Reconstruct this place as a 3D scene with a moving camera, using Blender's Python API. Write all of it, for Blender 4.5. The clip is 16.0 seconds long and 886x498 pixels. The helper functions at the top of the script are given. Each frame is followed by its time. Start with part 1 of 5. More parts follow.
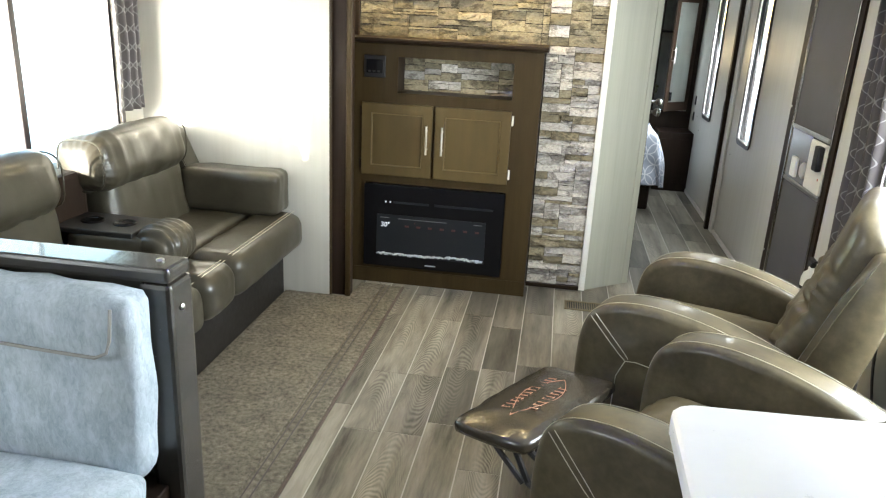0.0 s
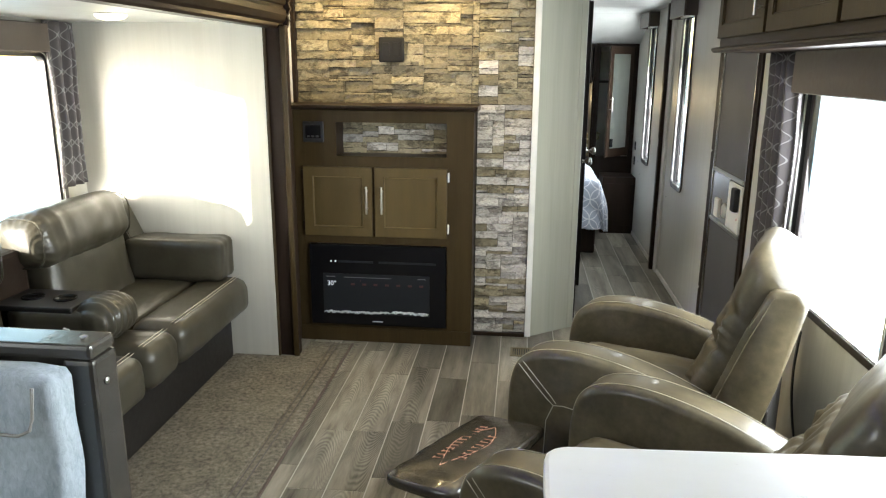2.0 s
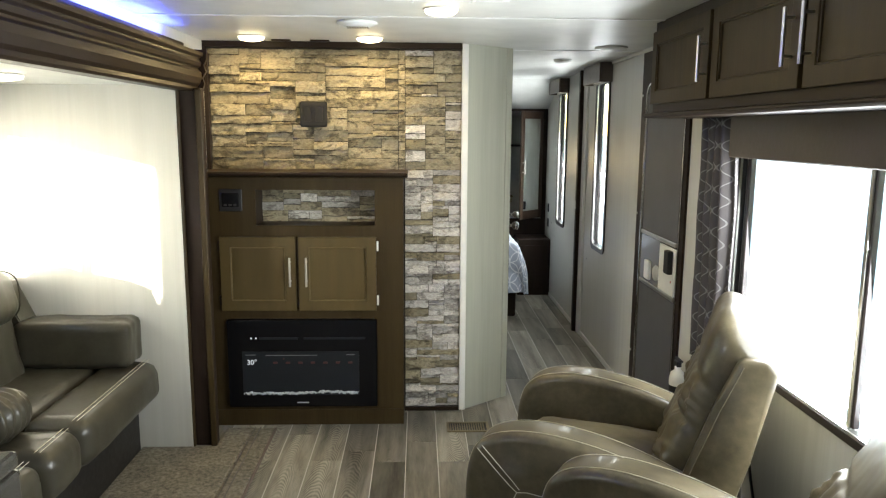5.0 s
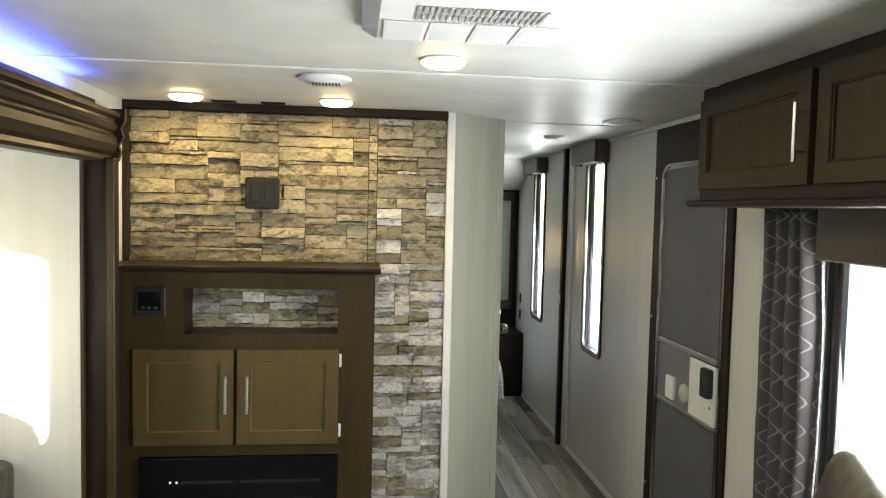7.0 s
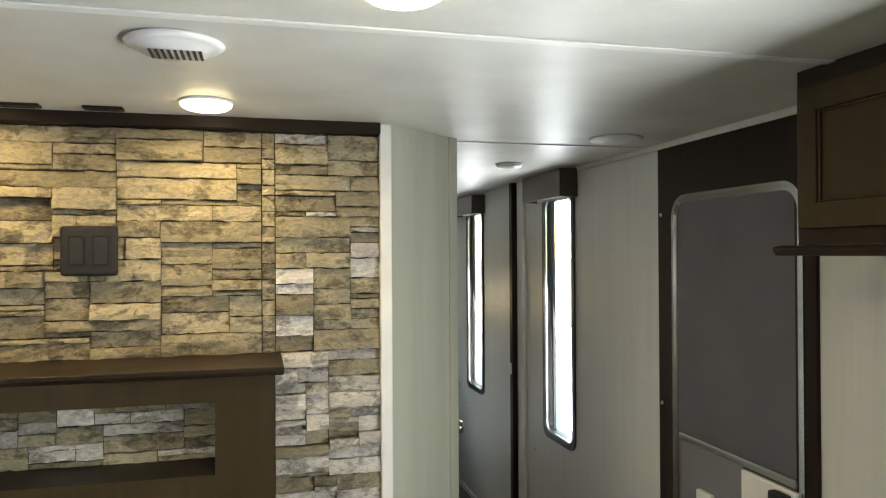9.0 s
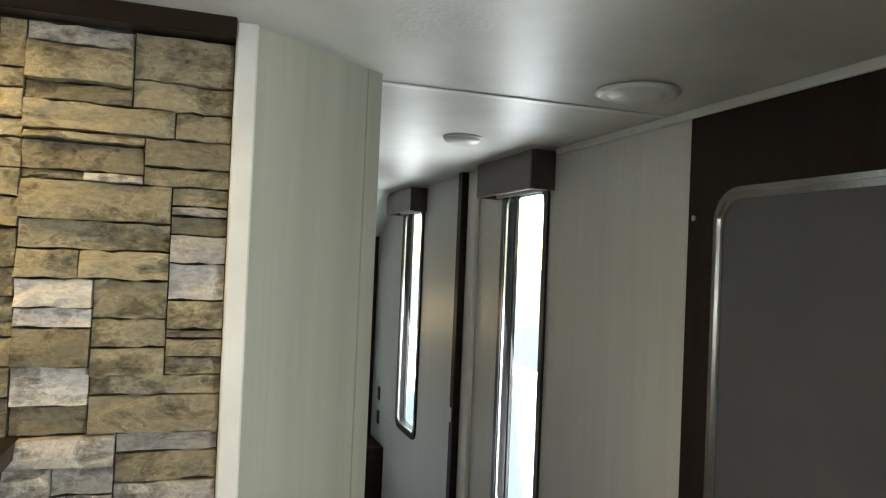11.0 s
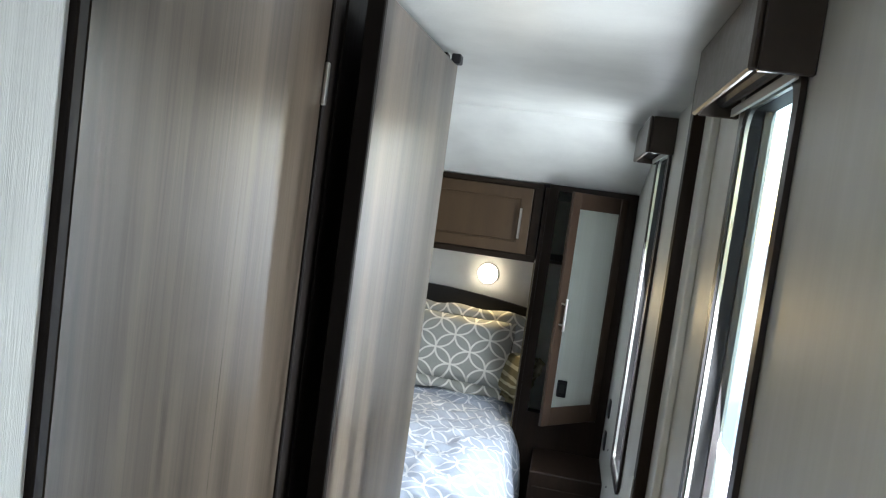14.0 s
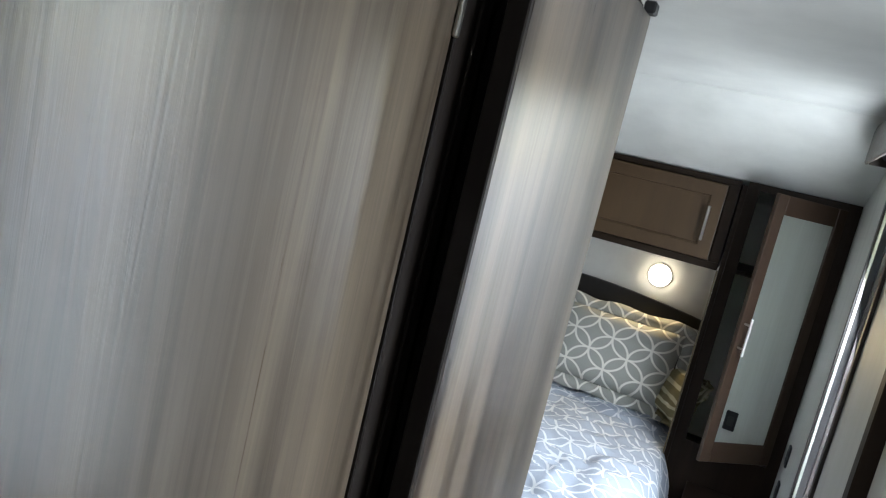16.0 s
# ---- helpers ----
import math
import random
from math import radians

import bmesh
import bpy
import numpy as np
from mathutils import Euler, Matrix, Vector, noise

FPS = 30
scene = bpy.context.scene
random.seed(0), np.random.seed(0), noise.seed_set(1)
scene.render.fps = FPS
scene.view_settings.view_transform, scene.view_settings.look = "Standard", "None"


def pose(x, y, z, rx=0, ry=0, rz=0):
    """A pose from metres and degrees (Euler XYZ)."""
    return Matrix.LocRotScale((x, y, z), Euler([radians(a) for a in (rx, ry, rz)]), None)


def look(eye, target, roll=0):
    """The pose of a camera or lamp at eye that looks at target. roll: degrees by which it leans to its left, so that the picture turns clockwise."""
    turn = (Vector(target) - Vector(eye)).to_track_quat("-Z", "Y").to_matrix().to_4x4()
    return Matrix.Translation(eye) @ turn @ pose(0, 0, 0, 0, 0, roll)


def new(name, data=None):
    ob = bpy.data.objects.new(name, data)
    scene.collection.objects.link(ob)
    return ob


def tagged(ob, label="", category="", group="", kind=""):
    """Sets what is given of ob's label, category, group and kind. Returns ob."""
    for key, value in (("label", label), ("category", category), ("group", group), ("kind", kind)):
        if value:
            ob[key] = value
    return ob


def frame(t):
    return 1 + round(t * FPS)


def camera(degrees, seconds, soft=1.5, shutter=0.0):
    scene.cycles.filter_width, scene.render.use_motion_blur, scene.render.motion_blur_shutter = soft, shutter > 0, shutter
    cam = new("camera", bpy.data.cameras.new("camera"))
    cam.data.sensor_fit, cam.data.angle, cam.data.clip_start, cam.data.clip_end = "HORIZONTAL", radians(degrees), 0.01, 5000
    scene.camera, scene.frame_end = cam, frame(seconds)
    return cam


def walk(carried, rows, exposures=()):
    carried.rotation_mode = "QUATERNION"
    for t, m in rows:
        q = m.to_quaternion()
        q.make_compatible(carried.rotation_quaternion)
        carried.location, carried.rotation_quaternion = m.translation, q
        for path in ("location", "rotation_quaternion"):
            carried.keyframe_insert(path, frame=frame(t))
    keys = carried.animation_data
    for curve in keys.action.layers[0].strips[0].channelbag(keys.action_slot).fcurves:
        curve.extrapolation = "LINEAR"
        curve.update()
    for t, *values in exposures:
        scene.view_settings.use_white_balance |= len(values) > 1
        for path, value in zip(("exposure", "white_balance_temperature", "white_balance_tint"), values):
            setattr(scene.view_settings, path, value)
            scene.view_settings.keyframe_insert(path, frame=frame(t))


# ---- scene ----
cam = camera(62.8, 16.0, soft=1.2)
PATH = [
    (0, (0.241, -0.079, 1.491), (-0.034, 1.801, 0.868), 2.9),
    (0.5, (0.337, -0.138, 1.469), (0.073, 1.763, 0.905), 2.5),
    (1, (0.367, -0.145, 1.51), (0.148, 1.765, 0.958), 2.6),
    (1.5, (0.375, -0.172, 1.512), (0.164, 1.747, 0.99), 1.4),
    (2, (0.403, -0.155, 1.553), (0.197, 1.773, 1.062), 0.4),
    (2.5, (0.422, -0.141, 1.587), (0.24, 1.802, 1.149), -0.1),
    (3, (0.427, -0.137, 1.577), (0.305, 1.821, 1.189), -0.4),
    (3.5, (0.394, -0.147, 1.538), (0.333, 1.825, 1.209), -0.4),
    (6, (0.173, 0.317, 1.57), (0.288, 2.288, 1.251), 1.2),
    (6.5, (0.197, 0.529, 1.573), (0.335, 2.515, 1.376), 1.5),
    (7, (0.089, 0.788, 1.589), (0.316, 2.772, 1.476), 1.3),
    (7.5, (0.027, 0.997, 1.596), (0.364, 2.968, 1.567), 0.9),
    (8, (0.035, 1.284, 1.611), (0.457, 3.239, 1.632), 0.3),
    (10.5, (0.322, 2.483, 1.628), (0.9, 4.398, 1.635), 1.3),
    (11, (0.41, 2.704, 1.632), (1.052, 4.599, 1.663), 2.4),
    (11.5, (0.563, 2.895, 1.6), (1.223, 4.783, 1.613), 1.8),
    (12, (0.768, 3.074, 1.614), (1.306, 5.0, 1.587), 2.2),
    (12.5, (0.903, 3.253, 1.609), (1.263, 5.218, 1.513), 3.0),
    (13, (0.98, 3.445, 1.629), (1.16, 5.434, 1.522), 3.6),
    (13.5, (1.07, 3.603, 1.621), (1.016, 5.598, 1.489), 5.4),
    (14, (1.188, 3.734, 1.647), (0.859, 5.702, 1.5), 7.7),
    (14.5, (1.245, 3.811, 1.653), (0.631, 5.708, 1.501), 8.9),
    (15, (1.246, 3.896, 1.652), (0.509, 5.747, 1.483), 10.1),
    (15.5, (1.212, 3.967, 1.638), (0.456, 5.809, 1.445), 11.5),
    (16, (1.166, 4.042, 1.639), (0.406, 5.870, 1.352), 13.5),
]
walk(cam, [(t, look(eye, target, roll)) for t, eye, target, roll in PATH], exposures=[(0, 4.67, 6250, 9), (1.5, 4.36, 6350, 9), (3.5, 4.14, 6450, 8), (6, 4.1, 6550, 8), (8, 3.88, 6650, 7), (10.5, 3.68, 6550, 7), (11, 3.6, 6500, 7), (12.5, 3.55, 6250, 9), (14.5, 4.1, 6050, 10), (15.5, 4.03, 6050, 10), (16, 3.92, 6050, 10)])

# ---- world, sun, lamps ----
SUN_WAY = Vector((0.65, 1.0, -0.14)).normalized()
world = bpy.data.worlds.new("sky")
scene.world = world
world.use_nodes = True
wn = world.node_tree.nodes
sky = wn.new("ShaderNodeTexSky")
sky.sky_type = "NISHITA"
sky.sun_disc = False
sky.dust_density = 0.15
sky.sun_elevation = math.asin(-SUN_WAY.z)
sky.sun_rotation = math.atan2(-SUN_WAY.x, -SUN_WAY.y)
wn["Background"].inputs["Strength"].default_value = 0.12
world.node_tree.links.new(sky.outputs[0], wn["Background"].inputs["Color"])


def lamp(name, kind, m, energy, color, **extra):
    data = bpy.data.lights.new(name, kind)
    data.energy, data.color = energy, color
    for key, value in extra.items():
        if key == "size":
            data.size = value
        elif key == "size_y":
            data.shape = "RECTANGLE"
            data.size_y = value
        elif key == "angle":
            data.angle = value
        elif key == "disk":
            data.shape = "DISK"
            data.size = value
    ob = new(name, data)
    ob.matrix_world = m
    return ob


lamp("sun", "SUN", look((0, 0, 0), SUN_WAY), 1.25, (1.0, 0.93, 0.82), angle=radians(0.6))
WARM = (1.0, 0.72, 0.32)
DAY = (0.93, 0.97, 1.0)
EAST = 1.48       # inner face of the door-side wall
WEST = -0.88      # inner face of the slide-side wall
CEIL = 2.0
# area lamps standing in for daylight at the window openings
lamp("daylight_living", "AREA", look((EAST + 0.03, 2.08, 1.08), (0, 2.08, 0.9)), 4.4, DAY, size=1.38, size_y=0.74)
lamp("daylight_hall", "AREA", look((EAST + 0.03, 4.98, 1.3), (0, 4.98, 1.1)), 0.85, DAY, size=0.28, size_y=1.1)
lamp("daylight_bedroom", "AREA", look((EAST + 0.03, 6.34, 1.3), (0, 6.34, 1.1)), 1.0, DAY, size=0.28, size_y=1.1)
# added fill for the bench, room side of the blocked dinette window
lamp("fill_dinette", "AREA", look((-1.86, 0.1, 1.25), (0, 0.1, 1.1)), 1.3, DAY, size=0.6, size_y=0.62)
LAMPS = [(0.31, 2.815, CEIL), (-0.583, 3.685, CEIL), (-0.012, 3.69, CEIL), (-1.29, 2.80, 1.75)]
for i, (lx, ly, lz) in enumerate(LAMPS):
    lamp("puck_light", "AREA", look((lx, ly, lz - 0.035), (lx, ly, 0)), 0.22 if lz > 1.9 else 0.03, WARM, disk=0.11)
lamp("bed_light", "AREA", look((0.797, 7.595, 1.257), (0.797, 6, 1.1)), 0.13, WARM, disk=0.07)
lamp("led_glow", "AREA", pose(-0.838, 1.6, 1.945, 180, -14, 0), 0.85, (0.08, 0.12, 1.0), size=0.02, size_y=3.4)


# ---- materials ----
def ramp(nt, fac, stops):
    r = nt.nodes.new("ShaderNodeValToRGB")
    els = r.color_ramp.elements
    while len(els) < len(stops):
        els.new(0.5)
    for e, (p, c) in zip(els, stops):
        e.position, e.color = p, (*c, 1)
    nt.links.new(fac, r.inputs[0])
    return r.outputs[0]


def math_node(nt, op, a, b=None):
    n = nt.nodes.new("ShaderNodeMath")
    n.operation = op
    for i, v in enumerate((a, b)):
        if v is None:
            continue
        if isinstance(v, (int, float)):
            n.inputs[i].default_value = v
        else:
            nt.links.new(v, n.inputs[i])
    return n.outputs[0]


def mix(nt, kind, fac, a, b):
    n = nt.nodes.new("ShaderNodeMix")
    n.data_type, n.blend_type = "RGBA", kind
    for i, v in ((0, fac), (6, a), (7, b)):
        if isinstance(v, (int, float)):
            n.inputs[i].default_value = v
        elif isinstance(v, tuple):
            n.inputs[i].default_value = (*v, 1)
        else:
            nt.links.new(v, n.inputs[i])
    return n.outputs[2]


def start_mat(name, rough=0.5, metal=0.0, coat=0.0, spec=0.5):
    m = bpy.data.materials.new(name)
    m.use_nodes = True
    nt = m.node_tree
    b = nt.nodes["Principled BSDF"]
    b.inputs["Roughness"].default_value = rough
    b.inputs["Metallic"].default_value = metal
    b.inputs["Coat Weight"].default_value = coat
    b.inputs["Specular IOR Level"].default_value = spec
    return m, nt, b


def coords(nt, scale, shift=True, turn=(0, 0, 0)):
    """Object coordinates in metres, shifted at random from object to object."""
    tc = nt.nodes.new("ShaderNodeTexCoord")
    out = tc.outputs["Object"]
    if shift:
        info = nt.nodes.new("ShaderNodeObjectInfo")
        r = math_node(nt, "MULTIPLY", info.outputs["Random"], 37.0)
        comb = nt.nodes.new("ShaderNodeCombineXYZ")
        for i in range(3):
            nt.links.new(r, comb.inputs[i])
        add = nt.nodes.new("ShaderNodeVectorMath")
        nt.links.new(out, add.inputs[0])
        nt.links.new(comb.outputs[0], add.inputs[1])
        out = add.outputs[0]
    mp = nt.nodes.new("ShaderNodeMapping")
    mp.inputs["Scale"].default_value = scale
    mp.inputs["Rotation"].default_value = turn
    nt.links.new(out, mp.inputs["Vector"])
    return mp.outputs[0]


def noise_tex(nt, vec, scale, detail=4, rough=0.55, dist=0.0):
    n = nt.nodes.new("ShaderNodeTexNoise")
    n.inputs["Scale"].default_value = scale
    n.inputs["Detail"].default_value = detail
    n.inputs["Roughness"].default_value = rough
    n.inputs["Distortion"].default_value = dist
    nt.links.new(vec, n.inputs["Vector"])
    return n.outputs["Fac"]


def bump(nt, b, height, strength, distance=0.01):
    n = nt.nodes.new("ShaderNodeBump")
    n.inputs["Strength"].default_value = strength
    n.inputs["Distance"].default_value = distance
    nt.links.new(height, n.inputs["Height"])
    nt.links.new(n.outputs[0], b.inputs["Normal"])


def grainy(name, dark, light, stretch, scale=1.0, rough=0.5, spread=0.3, fine=0.25, bumps=0.15, rand=0.0, metal=0.0, coat=0.0, spec=0.5, blotch=0.0, dist=0.0, rings=0.0):
    """Colour between dark and light by a stretched noise at two scales; rand varies the tone from piece to piece."""
    m, nt, b = start_mat(name, rough, metal, coat, spec)
    v = coords(nt, stretch)
    big = noise_tex(nt, v, 1.0 * scale, 3, 0.5, dist)
    small = noise_tex(nt, v, 6.0 * scale, 5, 0.65, dist)
    f = math_node(nt, "ADD", math_node(nt, "MULTIPLY", big, 1.0 - fine), math_node(nt, "MULTIPLY", small, fine))
    if rings:
        wave = math_node(nt, "SINE", math_node(nt, "MULTIPLY", noise_tex(nt, v, 0.7, 1, 0.4, 0.3), 70.0))
        f = math_node(nt, "ADD", f, math_node(nt, "MULTIPLY", wave, rings))
    col = ramp(nt, f, [(0.5 - spread, dark), (0.5 + spread, light)])
    if rand:
        info = nt.nodes.new("ShaderNodeObjectInfo")
        tone = math_node(nt, "ADD", math_node(nt, "MULTIPLY", info.outputs["Random"], 2 * rand), 1 - rand)
        comb = nt.nodes.new("ShaderNodeCombineXYZ")
        for i in range(3):
            nt.links.new(tone, comb.inputs[i])
        col = mix(nt, "MULTIPLY", 1.0, col, comb.outputs[0])
    if blotch:
        w = noise_tex(nt, coords(nt, (1, 1, 1)), 9.0, 4, 0.6)
        col = mix(nt, "MULTIPLY", blotch, col, ramp(nt, w, [(0.35, (0.55, 0.55, 0.55)), (0.65, (1.0, 1.0, 1.0))]))
    nt.links.new(col, b.inputs["Base Color"])
    if bumps:
        bump(nt, b, small, bumps, 0.004)
    rr = math_node(nt, "ADD", math_node(nt, "MULTIPLY", small, rough * 0.5), rough * 0.75)
    nt.links.new(rr, b.inputs["Roughness"])
    return m


def circles(name, ground, line, pitch, width, axes=(0, 2), squash=1.0, rough=0.9, wrinkle=0.0, uv=False):
    """Cloth with a net of overlapping rings."""
    m, nt, b = start_mat(name, rough, 0, 0, 0.2)
    tc = nt.nodes.new("ShaderNodeTexCoord")
    sep = nt.nodes.new("ShaderNodeSeparateXYZ")
    nt.links.new(tc.outputs["UV" if uv else "Object"], sep.inputs[0])
    a0 = math_node(nt, "MULTIPLY", sep.outputs[axes[0]], 0.7071 / pitch)
    a1 = math_node(nt, "MULTIPLY", sep.outputs[axes[1]], 0.7071 / (pitch * squash))
    u = math_node(nt, "FRACT", math_node(nt, "ADD", a0, a1))
    v = math_node(nt, "FRACT", math_node(nt, "SUBTRACT", a0, a1))
    best = None
    for cu in (0, 1):
        for cv in (0, 1):
            du = math_node(nt, "SUBTRACT", u, float(cu))
            dv = math_node(nt, "SUBTRACT", v, float(cv))
            d = math_node(nt, "SQRT", math_node(nt, "ADD", math_node(nt, "MULTIPLY", du, du), math_node(nt, "MULTIPLY", dv, dv)))
            e = math_node(nt, "ABSOLUTE", math_node(nt, "SUBTRACT", d, 0.7071))
            best = e if best is None else math_node(nt, "MINIMUM", best, e)
    weave = noise_tex(nt, coords(nt, (1, 1, 1)), 400, 2)
    g = mix(nt, "MULTIPLY", 0.35, ground, ramp(nt, weave, [(0.3, (0.6, 0.6, 0.6)), (0.7, (1, 1, 1))]))
    mask = ramp(nt, best, [(width, (1, 1, 1)), (width * 1.35, (0, 0, 0))])
    nt.links.new(mix(nt, "MIX", mask, g, line), b.inputs["Base Color"])
    bump(nt, b, weave, 0.2, 0.002)
    return m


def ogee(name, ground, line, w, h):
    """Cloth with a net of crossing wavy lines; y across, z up."""
    m, nt, b = start_mat(name, 0.55, 0, 0, 0.45)
    tc = nt.nodes.new("ShaderNodeTexCoord")
    sep = nt.nodes.new("ShaderNodeSeparateXYZ")
    nt.links.new(tc.outputs["Object"], sep.inputs[0])
    u = math_node(nt, "MULTIPLY", sep.outputs[1], 1 / w)
    c = math_node(nt, "ADD", math_node(nt, "MULTIPLY", math_node(nt, "COSINE", math_node(nt, "MULTIPLY", sep.outputs[2], 2 * math.pi / h)), 0.20), 0.22)
    e = []
    for op in ("ADD", "SUBTRACT"):
        e.append(math_node(nt, "ABSOLUTE", math_node(nt, "SUBTRACT", math_node(nt, "FRACT", math_node(nt, op, u, c)), 0.5)))
    best = math_node(nt, "MINIMUM", *e)
    mask = ramp(nt, best, [(0.020, (1, 1, 1)), (0.042, (0, 0, 0))])
    nt.links.new(mix(nt, "MIX", mask, ground, line), b.inputs["Base Color"])
    bump(nt, b, noise_tex(nt, coords(nt, (1, 1, 1)), 400, 2), 0.2, 0.002)
    return m


def split_stone(name, dark, mid, light, rand=0.2):
    """Cleft stone: smooth pale faces broken by crisp darker chipped patches with light edges."""
    m, nt, b = start_mat(name, 0.7, 0, 0, 0.3)
    big = noise_tex(nt, coords(nt, (1, 1, 1.5)), 9.0, 7, 0.64, 0.4)
    fine = noise_tex(nt, coords(nt, (1, 1, 2.2)), 55.0, 6, 0.72, 0.2)
    patch = ramp(nt, big, [(0.50, (0, 0, 0)), (0.58, (1, 1, 1))])
    smooth = ramp(nt, fine, [(0.32, mid), (0.62, light)])
    rough = ramp(nt, fine, [(0.34, dark), (0.56, mid), (0.68, light)])
    col = mix(nt, "MIX", patch, smooth, rough)
    rim = ramp(nt, big, [(0.478, (0, 0, 0)), (0.492, (1, 1, 1)), (0.506, (0, 0, 0))])
    col = mix(nt, "MIX", math_node(nt, "MULTIPLY", rim, 0.45), col, tuple(min(1, c * 1.35) for c in light))
    info = nt.nodes.new("ShaderNodeObjectInfo")
    tone = math_node(nt, "ADD", math_node(nt, "MULTIPLY", info.outputs["Random"], 2 * rand), 1 - rand)
    comb = nt.nodes.new("ShaderNodeCombineXYZ")
    for i in range(3):
        nt.links.new(tone, comb.inputs[i])
    nt.links.new(mix(nt, "MULTIPLY", 1.0, col, comb.outputs[0]), b.inputs["Base Color"])
    h = math_node(nt, "SUBTRACT", math_node(nt, "MULTIPLY", fine, 0.8), math_node(nt, "MULTIPLY", patch, 0.45))
    bump(nt, b, h, 0.75, 0.007)
    return m


def oak_plank(name, dark, light, rand):
    """Weathered oak: streaks along y, and on part of the boards the arched rings of flat-sawn wood."""
    m, nt, b = start_mat(name, 0.36, 0, 0, 0.28)
    v = coords(nt, (11, 1.3, 11))
    big, small = noise_tex(nt, v, 1.0, 3, 0.55, 0.4), noise_tex(nt, v, 7.0, 5, 0.7, 0.3)
    f = math_node(nt, "ADD", math_node(nt, "MULTIPLY", big, 0.68), math_node(nt, "MULTIPLY", small, 0.32))
    tc, info = nt.nodes.new("ShaderNodeTexCoord"), nt.nodes.new("ShaderNodeObjectInfo")
    sep = nt.nodes.new("ShaderNodeSeparateXYZ")
    nt.links.new(tc.outputs["Object"], sep.inputs[0])
    r = info.outputs["Random"]
    x = math_node(nt, "ADD", sep.outputs[0], math_node(nt, "MULTIPLY", math_node(nt, "SUBTRACT", math_node(nt, "FRACT", math_node(nt, "MULTIPLY", r, 13.7)), 0.5), 0.06))
    arch = math_node(nt, "MULTIPLY", math_node(nt, "MULTIPLY", x, x), 48.0)
    way = math_node(nt, "SUBTRACT", math_node(nt, "MULTIPLY", math_node(nt, "GREATER_THAN", math_node(nt, "FRACT", math_node(nt, "MULTIPLY", r, 5.3)), 0.5), 2.0), 1.0)
    g = math_node(nt, "ADD", math_node(nt, "MULTIPLY", sep.outputs[1], way), arch)
    g = math_node(nt, "ADD", g, math_node(nt, "MULTIPLY", noise_tex(nt, coords(nt, (9, 3, 9)), 1.0, 2, 0.5), 0.24))
    wave = math_node(nt, "SINE", math_node(nt, "MULTIPLY", g, 205.0))
    on = math_node(nt, "GREATER_THAN", math_node(nt, "FRACT", math_node(nt, "MULTIPLY", r, 7.9)), 0.38)
    where = ramp(nt, noise_tex(nt, coords(nt, (7, 2.2, 7)), 1.0, 2, 0.5), [(0.42, (0, 0, 0)), (0.58, (1, 1, 1))])
    amp = math_node(nt, "MULTIPLY", math_node(nt, "MULTIPLY", on, where), 0.10)
    f = math_node(nt, "ADD", f, math_node(nt, "MULTIPLY", wave, amp))
    col = ramp(nt, f, [(0.30, dark), (0.70, light)])
    tone = math_node(nt, "ADD", math_node(nt, "MULTIPLY", r, 2 * rand), 1 - rand)
    comb = nt.nodes.new("ShaderNodeCombineXYZ")
    for i in range(3):
        nt.links.new(tone, comb.inputs[i])
    nt.links.new(mix(nt, "MULTIPLY", 1.0, col, comb.outputs[0]), b.inputs["Base Color"])
    bump(nt, b, f, 0.10, 0.003)
    nt.links.new(ramp(nt, small, [(0.2, (0.30,) * 3), (0.8, (0.44,) * 3)]), b.inputs["Roughness"])
    return m


def plain(name, color, rough=0.5, metal=0.0, emit=0.0, coat=0.0, micro=0.0, alpha=1.0):
    m, nt, b = start_mat(name, rough, metal, coat)
    b.inputs["Base Color"].default_value = (*color, 1)
    if micro:
        n = noise_tex(nt, coords(nt, (1, 1, 1)), 120, 3)
        bump(nt, b, n, micro, 0.002)
        col = ramp(nt, noise_tex(nt, coords(nt, (1, 1, 1)), 5, 4), [(0.3, tuple(c * 0.88 for c in color)), (0.7, tuple(min(1, c * 1.06) for c in color))])
        nt.links.new(col, b.inputs["Base Color"])
    if emit:
        b.inputs["Emission Color"].default_value = (*color, 1)
        b.inputs["Emission Strength"].default_value = emit
    return m


PANEL = grainy("white_wall_panel", (0.51, 0.50, 0.45), (0.63, 0.62, 0.57), (26, 26, 0.7), 1.0, 0.42, 0.28, 0.45, 0.05, spec=0.4)
PANEL_SLIDE = grainy("matt_slide_wall_panel", (0.46, 0.448, 0.395), (0.58, 0.565, 0.51), (22, 22, 0.5), 1.0, 0.75, 0.34, 0.3, 0.03, spec=0.08)
PANEL_B = grainy("pale_wood_panel", (0.34, 0.345, 0.275), (0.49, 0.495, 0.41), (13, 13, 0.5), 1.0, 0.45, 0.3, 0.35, 0.05)
WHITE_TRIM = plain("white_trim_paint", (0.74, 0.73, 0.68), 0.4, micro=0.05)
CEILING = plain("ceiling_vinyl", (0.63, 0.63, 0.59), 0.42, micro=0.35)
CEIL_PLASTIC = plain("white_plastic", (0.78, 0.78, 0.76), 0.4, micro=0.02)
DARKWOOD = grainy("espresso_wood", (0.0125, 0.0080, 0.0058), (0.030, 0.0195, 0.0135), (30, 30, 1.2), 1.0, 0.46, 0.3, 0.4, 0.08, spec=0.13)
DARKWOOD_H = grainy("espresso_wood_across", (0.0125, 0.0080, 0.0052), (0.030, 0.0195, 0.0120), (1.2, 1.2, 30), 1.0, 0.40, 0.3, 0.4, 0.08, spec=0.16)
JAMB = grainy("black_brown_jamb", (0.006, 0.0045, 0.0038), (0.013, 0.0095, 0.0078), (30, 30, 1.2), 1.0, 0.5, 0.3, 0.4, 0.05, spec=0.12)
